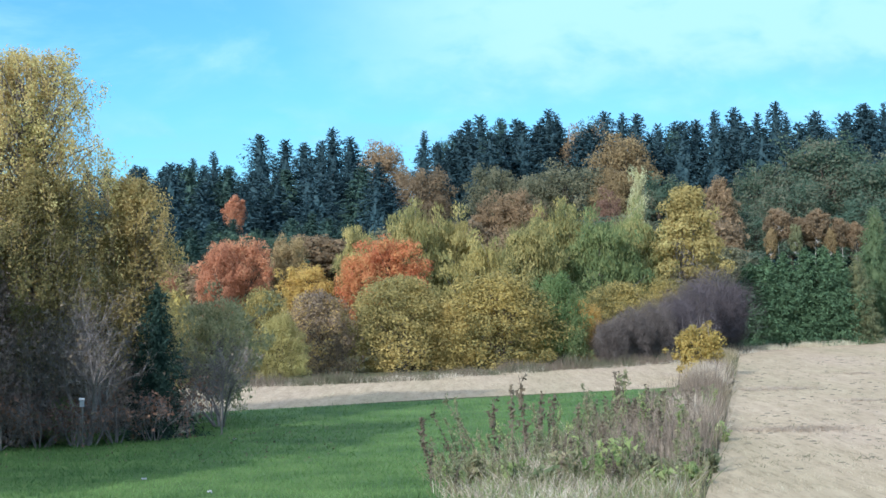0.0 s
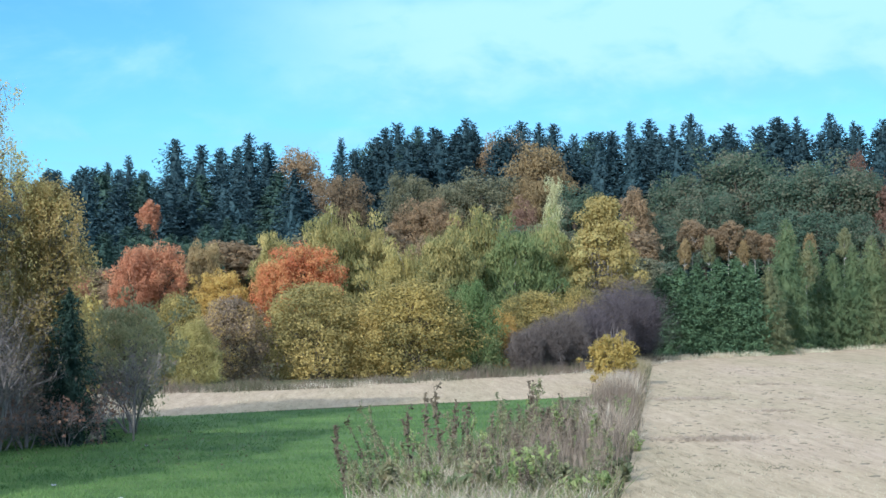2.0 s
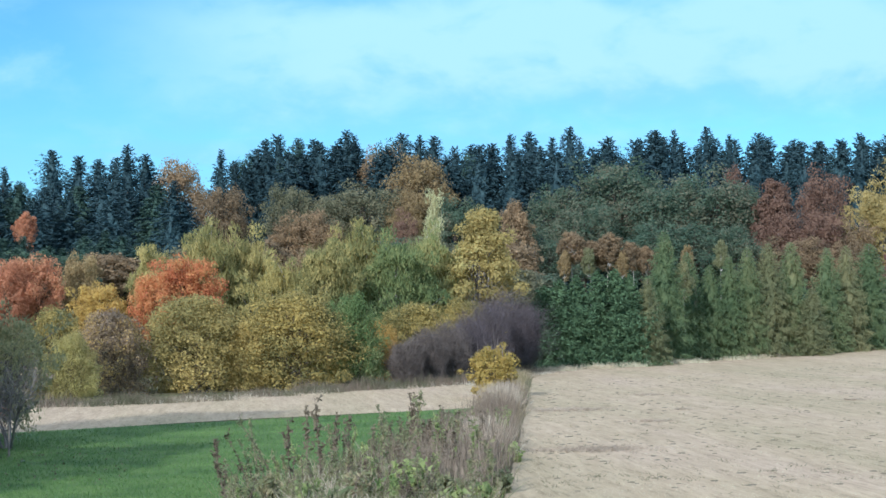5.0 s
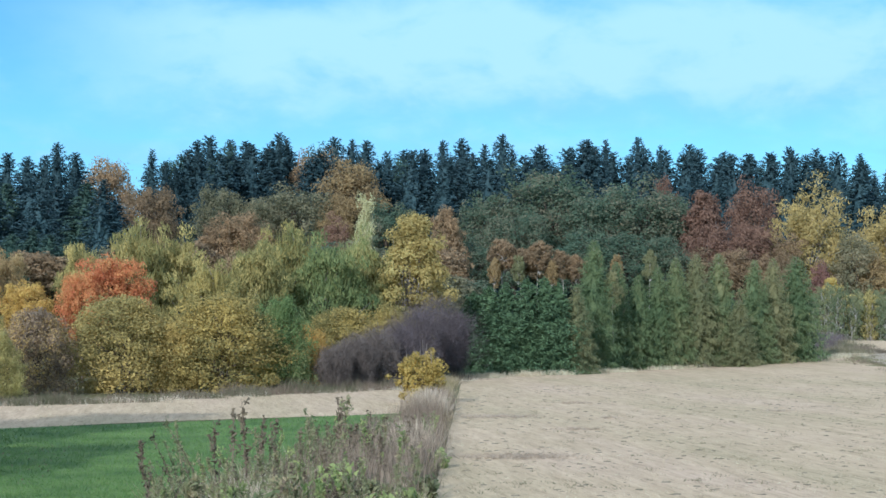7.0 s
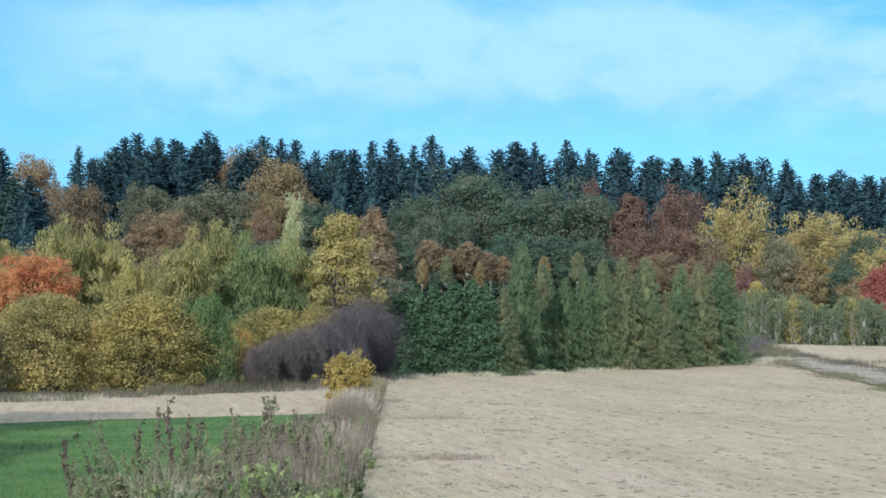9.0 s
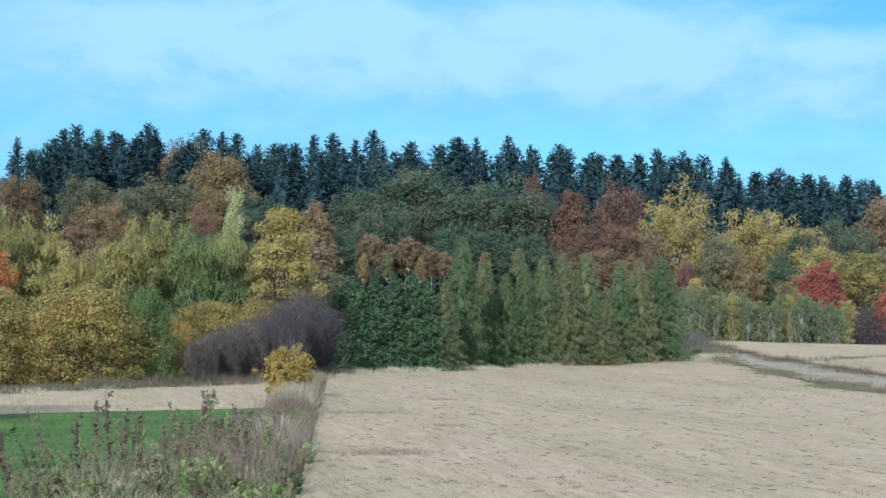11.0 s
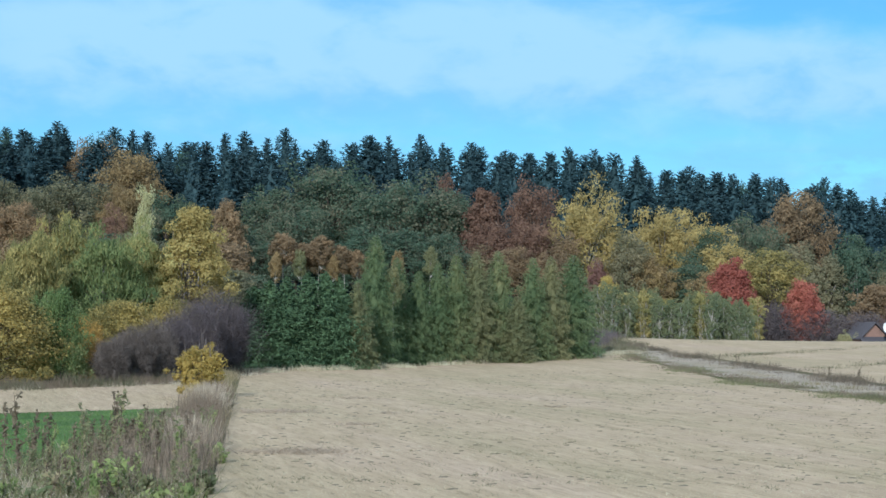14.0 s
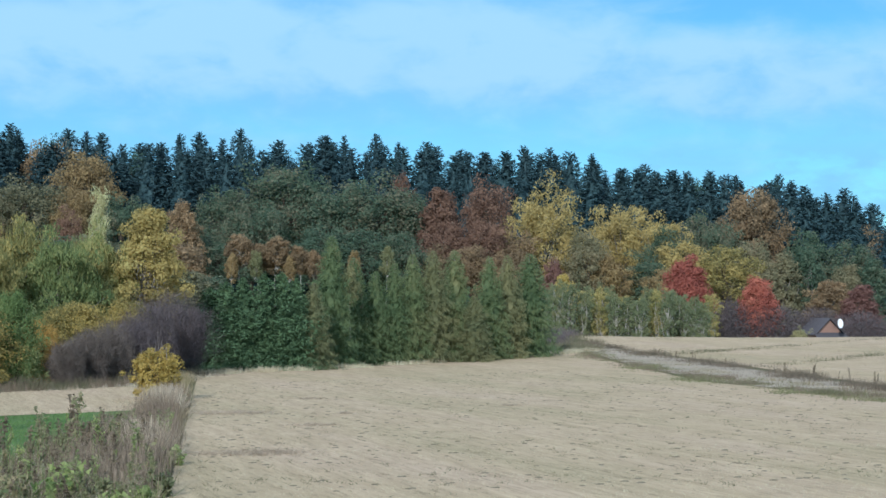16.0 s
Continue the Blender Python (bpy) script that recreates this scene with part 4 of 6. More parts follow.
plant("spruce", "spruce_dark", -12.2, 232.7, 16.0, 7.5)
plant("spruce", "spruce_green", -10.2, 227.8, 15.4, 7.4)
plant("spruce", "spruce_dark", -8.3, 217.8, 15.8, 7.0)
plant("spruce", "spruce_dark", -6.8, 220.9, 13.4, 7.1)
plant("spruce", "spruce_green", -33.0, 190.2, 10.2, 5.2)
plant("spruce", "spruce_green", -33.7, 202.2, 6.7, 5.6)
plant("spruce", "spruce_green", -30.2, 193.7, 7.0, 5.3)
plant("spruce", "spruce_green", -27.7, 193.0, 8.2, 5.3)
plant("spruce", "spruce_green", -25.7, 199.3, 8.8, 5.4)
plant("spruce", "spruce_green", -24.3, 202.5, 9.0, 5.5)
plant("spruce", "spruce_green", -20.5, 191.9, 8.2, 5.2)
plant("spruce", "spruce_green", -19.3, 199.1, 7.8, 5.4)
plant("spruce", "spruce_green", -17.0, 196.3, 9.3, 5.3)
plant("spruce", "spruce_green", -15.3, 200.4, 9.9, 5.4)
plant("spruce", "spruce_green", -13.8, 205.5, 9.1, 5.6)
plant("spruce", "spruce_green", -11.0, 202.7, 9.2, 5.5)
plant("spruce", "spruce_green", -8.4, 204.8, 6.8, 5.6)
plant("spruce", "spruce_dark", 2.4, 276.0, 21.6, 9.3)
plant("spruce", "spruce_dark", 4.7, 275.0, 21.3, 9.2)
plant("spruce", "spruce_dark", 7.8, 267.9, 21.0, 9.0)
plant("spruce", "spruce_dark", 10.1, 271.8, 20.5, 9.1)
plant("spruce", "spruce_dark", 12.8, 271.7, 22.8, 9.1)
plant("spruce", "spruce_dark", 15.9, 271.5, 22.9, 9.1)
plant("spruce", "spruce_dark", 18.6, 279.4, 22.8, 9.4)
plant("spruce", "spruce_dark", 21.8, 273.1, 20.8, 9.2)
plant("spruce", "spruce_dark", 23.3, 274.0, 22.2, 9.2)
plant("spruce", "spruce_dark", 26.7, 277.7, 21.4, 9.4)
plant("spruce", "spruce_dark", 29.3, 269.4, 21.8, 9.1)
plant("spruce", "spruce_dark", 31.6, 267.1, 20.7, 9.0)
plant("spruce", "spruce_dark", 34.6, 277.9, 21.6, 9.4)
plant("spruce", "spruce_dark", 36.9, 267.5, 22.9, 9.1)
plant("spruce", "spruce_dark", 40.0, 276.1, 21.9, 9.4)
plant("spruce", "spruce_dark", 41.6, 267.8, 21.8, 9.1)
plant("spruce", "spruce_dark", 46.1, 278.2, 22.0, 9.5)
plant("spruce", "spruce_dark", 46.5, 269.0, 22.9, 9.2)
plant("spruce", "spruce_dark", 48.7, 265.6, 22.0, 9.1)
plant("spruce", "spruce_dark", 51.1, 262.1, 21.1, 9.0)
plant("spruce", "spruce_dark", 54.8, 266.4, 23.1, 9.1)
plant("spruce", "spruce_dark", 56.3, 264.1, 22.3, 9.1)
plant("spruce", "spruce_dark", 59.2, 264.4, 21.5, 9.1)
plant("spruce", "spruce_dark", 60.5, 262.1, 22.2, 9.0)
plant("spruce", "spruce_dark", 66.5, 272.0, 21.9, 9.4)
plant("spruce", "spruce_dark", 69.6, 294.9, 24.3, 10.2)
plant("spruce", "spruce_dark", 71.4, 289.3, 25.8, 10.0)
plant("spruce", "spruce_dark", 78.0, 302.1, 26.6, 10.5)
plant("spruce", "spruce_dark", 80.5, 300.4, 25.9, 10.4)
plant("spruce", "spruce_dark", 80.3, 290.1, 26.9, 10.1)
plant("spruce", "spruce_dark", 83.3, 289.2, 26.9, 10.1)
plant("spruce", "spruce_dark", 86.8, 289.2, 26.7, 10.1)
plant("spruce", "spruce_dark", 92.1, 299.1, 27.1, 10.5)
plant("spruce", "spruce_dark", 93.7, 294.4, 26.5, 10.4)
plant("spruce", "spruce_dark", 96.0, 289.5, 27.3, 10.2)
plant("spruce", "spruce_dark", 100.6, 296.4, 27.8, 10.5)
plant("spruce", "spruce_dark", 101.4, 286.6, 27.9, 10.2)
plant("spruce", "spruce_dark", 103.0, 281.8, 28.9, 10.1)
plant("spruce", "spruce_dark", 109.4, 290.0, 28.3, 10.4)
plant("spruce", "spruce_dark", 110.1, 285.5, 29.2, 10.3)
plant("spruce", "spruce_dark", 112.7, 283.4, 28.9, 10.2)
plant("spruce", "spruce_dark", 113.2, 275.7, 28.4, 10.0)
plant("spruce", "spruce_dark", 119.7, 287.1, 27.5, 10.4)
plant("spruce", "spruce_dark", 118.6, 276.7, 26.5, 10.1)
plant("spruce", "spruce_dark", 120.9, 273.5, 26.4, 10.0)
plant("spruce", "spruce_dark", 125.1, 276.0, 26.2, 10.2)
plant("spruce", "spruce_dark", 132.0, 282.7, 27.4, 10.5)
plant("spruce", "spruce_dark", 128.1, 269.1, 25.7, 10.0)
plant("spruce", "spruce_dark", 132.8, 272.4, 27.2, 10.2)
plant("spruce", "spruce_dark", 135.9, 271.9, 26.9, 10.2)
plant("spruce", "spruce_dark", 137.4, 267.8, 25.9, 10.1)
plant("spruce", "spruce_dark", 141.4, 269.1, 25.6, 10.2)
plant("spruce", "spruce_dark", 146.4, 273.3, 26.8, 10.4)
plant("spruce", "spruce_dark", 149.8, 273.7, 26.4, 10.5)
plant("spruce", "spruce_dark", 147.9, 264.5, 26.0, 10.2)
plant("spruce", "spruce_dark", 150.6, 262.9, 25.0, 10.2)
plant("spruce", "spruce_dark", 157.8, 269.2, 26.5, 10.5)
plant("spruce", "spruce_dark", 155.8, 261.0, 25.0, 10.2)
plant("spruce", "spruce_dark", 158.0, 259.7, 24.0, 10.2)
plant("spruce", "spruce_dark", 135.6, 262.0, 17.5, 8.0)
plant("spruce", "spruce_dark", 142.0, 265.4, 18.6, 8.2)
plant("spruce", "spruce_dark", 141.7, 257.6, 17.0, 8.0)
plant("spruce", "spruce_dark", 141.8, 249.5, 17.4, 7.8)
plant("spruce", "spruce_dark", 148.4, 253.8, 18.4, 8.0)
plant("spruce", "spruce_dark", 151.4, 253.2, 19.9, 8.0)
plant("spruce", "spruce_dark", 151.9, 245.9, 19.2, 7.8)
plant("spruce", "spruce_dark", -67.3, 230.4, 13.0, 6.2)
plant("spruce", "spruce_dark", -62.6, 223.4, 15.0, 6.0)
plant("spruce", "spruce_dark", -61.9, 227.7, 12.6, 6.1)
plant("spruce", "spruce_dark", -57.5, 220.6, 13.0, 5.9)
plant("spruce", "spruce_dark", -57.5, 229.9, 13.4, 6.1)
plant("spruce", "spruce_dark", -57.6, 236.1, 12.3, 6.3)
plant("spruce", "spruce_dark", -51.9, 222.0, 13.6, 5.9)
plant("spruce", "spruce_dark", -50.1, 225.5, 13.2, 6.0)
plant("spruce", "spruce_dark", -50.2, 236.7, 13.4, 6.2)
plant("spruce", "spruce_dark", -45.8, 226.4, 14.8, 6.0)
plant("spruce", "spruce_dark", -43.3, 224.9, 15.0, 5.9)
plant("spruce", "spruce_dark", -41.5, 227.2, 12.7, 6.0)
plant("spruce", "spruce_dark", -39.6, 225.5, 15.0, 5.9)
plant("low_round", "deep_oak", -41.2, 136.9, 6.5, 4.8)
plant("low_round", "oak_brown", -41.7, 146.2, 6.4, 5.1)
plant("low_round", "olive_brown", -39.1, 142.7, 5.9, 5.0)
plant("low_round", "olive_brown", -36.2, 140.4, 7.2, 4.9)
plant("low_round", "oak_brown", -35.6, 146.8, 6.4, 5.1)
plant("low_round", "olive_brown", -31.1, 136.5, 6.8, 4.7)
plant("low_round", "oak_brown", -30.9, 145.8, 7.2, 5.0)
plant("low_round", "olive_brown", -27.7, 139.3, 6.6, 4.8)
plant("low_round", "oak_brown", -27.1, 144.5, 7.2, 5.0)
plant("low_round", "olive_brown", -27.0, 156.7, 6.0, 5.4)
plant("low_round", "oak_brown", -23.9, 155.2, 6.3, 5.3)
plant("low_round", "oak_brown", -22.0, 155.4, 5.5, 5.3)
plant("low_round", "oak_brown", -18.2, 140.8, 5.8, 4.8)
plant("low_round", "deep_oak", -20.9, 179.8, 8.3, 7.1)
plant("low_round", "deep_oak", -17.4, 185.2, 7.8, 7.3)
plant("low_round", "oak_brown", -14.2, 192.5, 7.6, 7.5)
plant("low_round", "oak_brown", -9.7, 194.8, 7.0, 7.6)
plant("low_round", "olive_brown", -5.0, 179.9, 9.2, 7.0)
plant("low_round", "olive_brown", -0.9, 190.0, 7.7, 7.4)
plant("low_round", "oak_brown", 3.0, 182.0, 9.5, 7.1)
plant("low_round", "oak_brown", 7.4, 180.8, 8.9, 7.1)
plant("low_round", "deep_oak", 11.6, 181.6, 9.0, 7.1)
plant("low_round", "deep_oak", 16.0, 183.3, 9.8, 7.2)
plant("low_round", "olive_brown", 18.7, 175.0, 10.4, 6.9)
plant("low_round", "olive_brown", 24.3, 188.4, 8.9, 7.4)
plant("low_round", "oak_brown", 27.3, 176.9, 9.6, 7.0)
plant("far_bush", "yellow_olive", -26.6, 83.9, 4.2, 3.4)
plant("far_bush", "yellow_olive", -24.6, 81.4, 5.0, 3.3)
plant("far_bush", "yellow_olive", -24.0, 85.7, 4.9, 3.4)
plant("far_bush", "olive_grey", -23.0, 86.0, 4.2, 3.4)
plant("far_bush", "olive_grey", -21.6, 87.4, 4.8, 3.5)
plant("far_bush", "yellow_olive", -20.0, 86.7, 4.7, 3.4)
plant("far_bush", "olive_grey", -17.8, 84.1, 4.4, 3.3)
plant("far_bush", "yellow_olive", -17.1, 87.3, 3.9, 3.4)
plant("far_bush", "olive_yellow", -14.9, 84.7, 4.7, 3.3)
plant("far_bush", "yellow_olive", -13.2, 84.0, 4.9, 3.3)

# ---- twiggy shrubs ----
def twigs(seed, H, W, stems, depth, thick, spread=0.55, cap=900):
    """Bare wood that forks again and again: stout limbs as tubes, the finest twigs as slim blades."""
    rng = np.random.default_rng(seed)
    wood, fine = Geo(), Geo()
    ends = []
    for s in range(stems):
        a = rng.uniform(0, 2 * np.pi)
        r0 = W * 0.06 * rng.random()
        base = np.array([r0 * np.cos(a), r0 * np.sin(a), -0.1])
        out = W * 0.5 * rng.random() ** 0.6
        tip = np.array([out * np.cos(a), out * np.sin(a), H * rng.uniform(0.5, 0.8) * (1 - 0.35 * (out / (W * 0.5)) ** 2)])
        p = limb(base, tip, rng, 0.08, 7)
        tube(wood, p, np.linspace(thick, thick * 0.25, 7), 5)
        ends += [(p[j], unit(p[j] - p[j - 1])) for j in (2, 3, 4, 5, 6)]
    length = H * 0.3
    for d in range(depth):
        grown = []
        A, B = [], []
        for p, v in ends:
            for k in range(3):
                w = unit(v + rng.normal(0, spread, 3) + np.array([0, 0, 0.25]))
                q = p + w * length * rng.uniform(0.6, 1.2)
                A.append(p), B.append(q)
                grown += [(p + (q - p) * f, w) for f in ((0.6, 1.0) if d < depth - 1 else (1.0,))]
        A, B = np.array(A), np.array(B)
        B[:, 2] = np.clip(B[:, 2], 0.05, None)
        (blades if d == 0 else spikes)(wood if d == 0 else fine, A, B, np.full(len(A), thick * 0.5 * 0.6 ** d), rng)
        ends = [grown[i] for i in rng.permutation(len(grown))[:cap]]
        length *= 0.55
    return wood, fine, np.array([e[0] for e in ends])


def shrub(name, x, y, wood, fine, wood_mat, label, scale=(1, 1, 1), turn=0.0, leaf=None, category="shrub", group=""):
    ob = new(name)
    ob.matrix_basis = Matrix.LocRotScale((x, y, float(ground(x, y)) - 0.03), Euler((0, 0, turn)), scale)
    tagged(ob, label, category, group)
    part("framework", wood.mesh("framework", wood_mat), ob)
    part("crown", fine.mesh("crown", wood_mat), ob)
    if leaf:
        part("foliage", leaf[0].mesh("foliage", MAT[leaf[1]]), ob)
    return ob


# blackthorn thicket between the two fields
for k, (x, y, h, w) in enumerate(((9.5, 100.6, 2.6, 1.9), (10.8, 102.3, 3.2, 2.5), (12.3, 104.0, 3.7, 2.7), (14.0, 107.3, 4.1, 2.8), (15.8, 110.9, 5.1, 2.9), (17.9, 115.9, 5.9, 3.2), (19.4, 118.5, 4.8, 2.0))):
    w_, f_, tips = twigs(200 + k, h, w * 0.8, 12, 4, 0.03)
    rng = np.random.default_rng(250 + k)
    n = 17000
    d = unit(rng.normal(0, 1, (n, 3)))
    c = d * (rng.random(n) ** 0.45 * (0.95 + 0.2 * np.sin(5 * d[:, 0] + 6 * d[:, 2] + 2 * k) * np.cos(4 * d[:, 1] + k)))[:, None] * np.array([w * 0.56, w * 0.56, h * 0.52]) + np.array([0, 0, h * 0.45])
    v = unit(0.5 * d + rng.normal(0, 0.8, (n, 3)) + np.array([0, 0, 0.4])) * rng.uniform(0.15, 0.5, (n, 1))
    c[:, 2] = np.maximum(c[:, 2], 0.1)
    spikes(f_, c, c + v, np.full(n, 0.015), rng)
    shrub("blackthorn_thicket", x, y, w_, f_, TWIG_BROWN if k < 3 else TWIG_PURPLE, "bare grey-brown thorn thicket at the hedge's end" if k < 3 else "bare purple-brown thorn thicket between the fields", group="thorn thickets")

# ---- the garden edge: birches, a dark spruce, bare and half-bare shrubs ----
def birch(name, seed, x, y, H, W, strands, colour, label, per=66, crest=0.6, low=0.3):
    rng = np.random.default_rng(seed)
    wood, limbs_, crown = Geo(), Geo(), Geo()
    tube(wood, limb((0, 0, -0.2), (0.1, 0, H * 0.96), rng, 0.015, 12), np.linspace(0.016 * H, 0.002 * H, 12), 8)
    for k in range(strands):
        u = rng.random() ** 0.8
        a = rng.uniform(0, 2 * np.pi)
        z = H * (low + (0.98 - low) * u)
        half = W / 2 * np.interp(u, (0, 0.25, 0.55, 0.85, 1), (0.85, 1.05, 1.1, 0.9, crest)) * (0.86 + 0.16 * np.sin(a * 3 + seed + 4 * u) + 0.14 * np.sin(a * 5 - 11 * u) + 0.1 * np.sin(2 * a + 23 * u))
        r = half * rng.random() ** 0.45
        top = np.array([r * np.cos(a), r * np.sin(a), z])
        if k % 4 == 0:
            b = np.array([0.0, 0.0, z * rng.uniform(0.7, 0.9)])
            tube(limbs_, limb(b, top, rng, 0.06), np.linspace(0.05, 0.012, 5), 4)
        L = H * rng.uniform(0.07, 0.2) * (1.15 - 0.65 * u)
        t = rng.random(per)
        sway = rng.normal(0, 0.05, 2)
        q = top + np.stack([t * L * (sway[0] + 0.18 * np.cos(a)), t * L * (sway[1] + 0.18 * np.sin(a)), 0.25 * t - L * t * t], -1)
        q += rng.normal(0, 0.11, q.shape)
        leaves(crown, q, np.tile([np.cos(a), np.sin(a), 0.35], (per, 1)), 0.052, rng, 1.9, 0.0, 0.8)
        blades(limbs_, top[None], (top + np.array([L * sway[0], L * sway[1], -L]))[None], np.array([0.011]), rng, 0.1)
    ob = new(name)
    ob.matrix_basis = Matrix.Translation((x, y, float(ground(x, y))))
    tagged(ob, label, "tree", "garden birches")
    part("trunk", wood.mesh("trunk", BARK, True), ob, "dark, cracked lower bark")
    part("framework", limbs_.mesh("framework", BIRCH_TWIG), ob)
    part("crown", crown.mesh("crown", MAT[colour]), ob)


birch("birch_tree", 301, -12.5, 53.4, 12.1, 4.6, 780, "birch_gold", "tall weeping birch with thinning golden leaves by the garden", crest=0.75)
birch("birch_tree", 305, -15.1, 54.0, 11.8, 5.0, 600, "birch_gold", "tall weeping birch with thinning golden leaves by the garden", crest=0.7)
birch("birch_tree", 302, -9.65, 54.6, 8.1, 2.7, 520, "birch_gold", "lower weeping birch with hanging golden leaves by the garden", crest=0.35, low=0.34)
# added low birch, its dull leaves standing in for the shaded lower crowns
birch("birch_tree", 307, -12.2, 52.3, 8.2, 3.6, 560, "birch_shade", "low weeping birch by the garden, olive-brown leaves darkened for the crowns' shade", crest=0.6, low=0.28)
plant("oval", "yellow_olive", -16.4, 33.0, 13.5, 7.5, "olive and yellow garden tree whose shade crosses the meadow")
plant("young_spruce", "spruce_shade", -8.72, 53.2, 4.8, 1.75, "garden spruce, its green darkened for shade, dense to the ground").name = "garden_spruce_tree"
plant("oval", "olive_green", -20.4, 42.4, 13.5, 5.5, "olive-green garden tree that shades the garden's edge")
plant("oval", "olive_green", -17.3, 41.0, 9.5, 5.0, "olive-green garden tree that shades the garden's edge")
plant("bush", "dead_shrub", -13.6, 54.0, 5.6, 5.0, "dark brown, shaded garden shrub under the birches")
plant("bush", "dead_shrub", -11.0, 57.0, 5.0, 4.0, "dark brown, shaded garden shrub under the birches")
plant("bush", "olive_grey", -11.6, 60.5, 6.2, 5.0, "olive-grey garden shrub under the birches")
plant("bush", "dead_shrub", -13.1, 51.6, 5.6, 3.4, "dark brown, shaded garden shrub under the birches")
plant("bush", "dead_shrub", -16.5, 51.0, 5.0, 5.0, "dark brown, shaded garden shrub under the birches")
for k, (x, y, h, w, leafy, lab) in enumerate((
    (-10.4, 50.9, 4.1, 2.3, 900, "grey, nearly bare garden shrub with fine twigs"),
    (-12.4, 51.0, 3.4, 2.6, 2200, "dark garden shrub with withered leaves and fine twigs"),
    (-7.3, 57.2, 3.1, 3.6, 260, "low bare shrub with spreading twigs at the meadow's edge"),
    (-11.7, 50.3, 1.5, 2.0, 420, "low shrub with reddish-brown withered leaves"),
    (-10.7, 50.5, 1.3, 1.8, 420, "low shrub with reddish-brown withered leaves"),
    (-9.7, 51.6, 1.5, 2.0, 460, "low shrub with reddish-brown withered leaves"),
    (-8.7, 52.3, 1.4, 1.8, 420, "low shrub with reddish-brown withered leaves"),
    (-7.8, 54.0, 1.6, 2.0, 400, "low shrub with reddish-brown withered leaves"),
    (-12.9, 50.0, 1.6, 2.2, 380, "low shrub with reddish-brown withered leaves"),
)):
    w_, f_, tips = twigs(320 + k, h, w, 7, 4, 0.045 if h > 2 else 0.025, 0.5)
    rng = np.random.default_rng(340 + k)
    lf = Geo()
    q = tips[rng.integers(0, len(tips), leafy)] + rng.normal(0, 0.05, (leafy, 3))
    leaves(lf, q, rng.normal(0, 1, q.shape), 0.08, rng)
    shrub("bare_shrub", x, y, w_, f_, TWIG_GREY, lab, leaf=(lf, "withered_red" if "reddish" in lab else "dead_leaf"), group="garden shrubs")
rng = np.random.default_rng(360)
plant("bush", "fresh_weed", -11.3, 52.0, 1.5, 1.3, "small light green garden shrub").name = "garden_shrub"

# garden fence: thin posts with two wires, a bird box on a pole, a pale stake
POST = two_tone("weathered_wood", (0.1, 0.09, 0.075), (0.25, 0.22, 0.18), 9, 0.9, 0.3, (1, 1, 0.2))
WHITE = two_tone("white_paint", (0.7, 0.7, 0.68), (0.82, 0.82, 0.8), 5, 0.6)
GREY_PAINT = two_tone("weathered_paint", (0.3, 0.3, 0.3), (0.45, 0.45, 0.44), 7, 0.7)
fence = tagged(new("garden_fence"), "low wire fence on thin grey wooden posts", "fence")
ends = []
for k in range(7):
    x, y = -12.6 + 0.95 * k, 49.6 + 0.72 * k
    g = Geo()
    tube(g, np.array([(x, y, -0.2), (x + 0.01, y, 0.5), (x + 0.02, y, 1.02), (x + 0.02, y, 1.06)]), (0.035, 0.033, 0.032, 0.01), 7)
    part("post", g.mesh("post", POST, True), fence)
    ends.append((x, y))
for z in (0.45, 0.9):
    g = Geo()
    tube(g, np.array([(x, y - 0.035, z + 0.01 * (k % 2)) for k, (x, y) in enumerate(ends)]), np.full(7, 0.006), 4)
    part("wire", g.mesh("wire", POST), fence)


def box_geo(g, x0, x1, y0, y1, z0, z1):
    v = [(x, y, z) for z in (z0, z1) for y in (y0, y1) for x in (x0, x1)]
    g.add(v, [(0, 2, 3, 1), (4, 5, 7, 6), (0, 1, 5, 4), (2, 6, 7, 3), (0, 4, 6, 2), (1, 3, 7, 5)])
    return g


bird = tagged(new("bird_box"), "small white box on a thin pole in the garden", "bird box")
bird.location = (-10.3, 49.7, 0)
bird.scale = (0.7, 0.7, 0.9)
g = Geo()
tube(g, np.array([(0, 0, -0.2), (0, 0, 0.7), (0.01, 0, 1.35)]), (0.03, 0.028, 0.025), 7)
part("pole", g.mesh("pole", POST, True), bird)
part("box", box_geo(Geo(), -0.08, 0.08, -0.07, 0.07, 1.35, 1.56).mesh("box", GREY_PAINT), bird)
g = Geo()
g.add([(-0.11, -0.1, 1.56), (0.11, -0.1, 1.56), (0.11, 0.1, 1.56), (-0.11, 0.1, 1.56), (-0.11, 0, 1.63), (0.11, 0, 1.63), (0.11, 0, 1.63), (-0.11, 0, 1.63)],
      [(0, 1, 5, 4), (3, 7, 6, 2), (0, 3, 2, 1), (0, 4, 7, 3), (1, 2, 6, 5)])
part("roof", g.mesh("roof", GREY_PAINT), bird)
for x, y, h in ((-7.0, 54.6, 0.95), (-9.0, 53.6, 0.8), (-8.2, 54.2, 0.7)):
    g = Geo()
    tube(g, np.array([(0, 0, -0.2), (0.01, 0, h * 0.5), (0.03, 0, h)]), (0.022, 0.02, 0.016), 6)
    st = new("stake", g.mesh("stake", PALE_BARK, True))
    st.location = (x, y, 0)
    tagged(st, "thin pale wooden stake in the meadow's edge", "stake", "garden stakes")
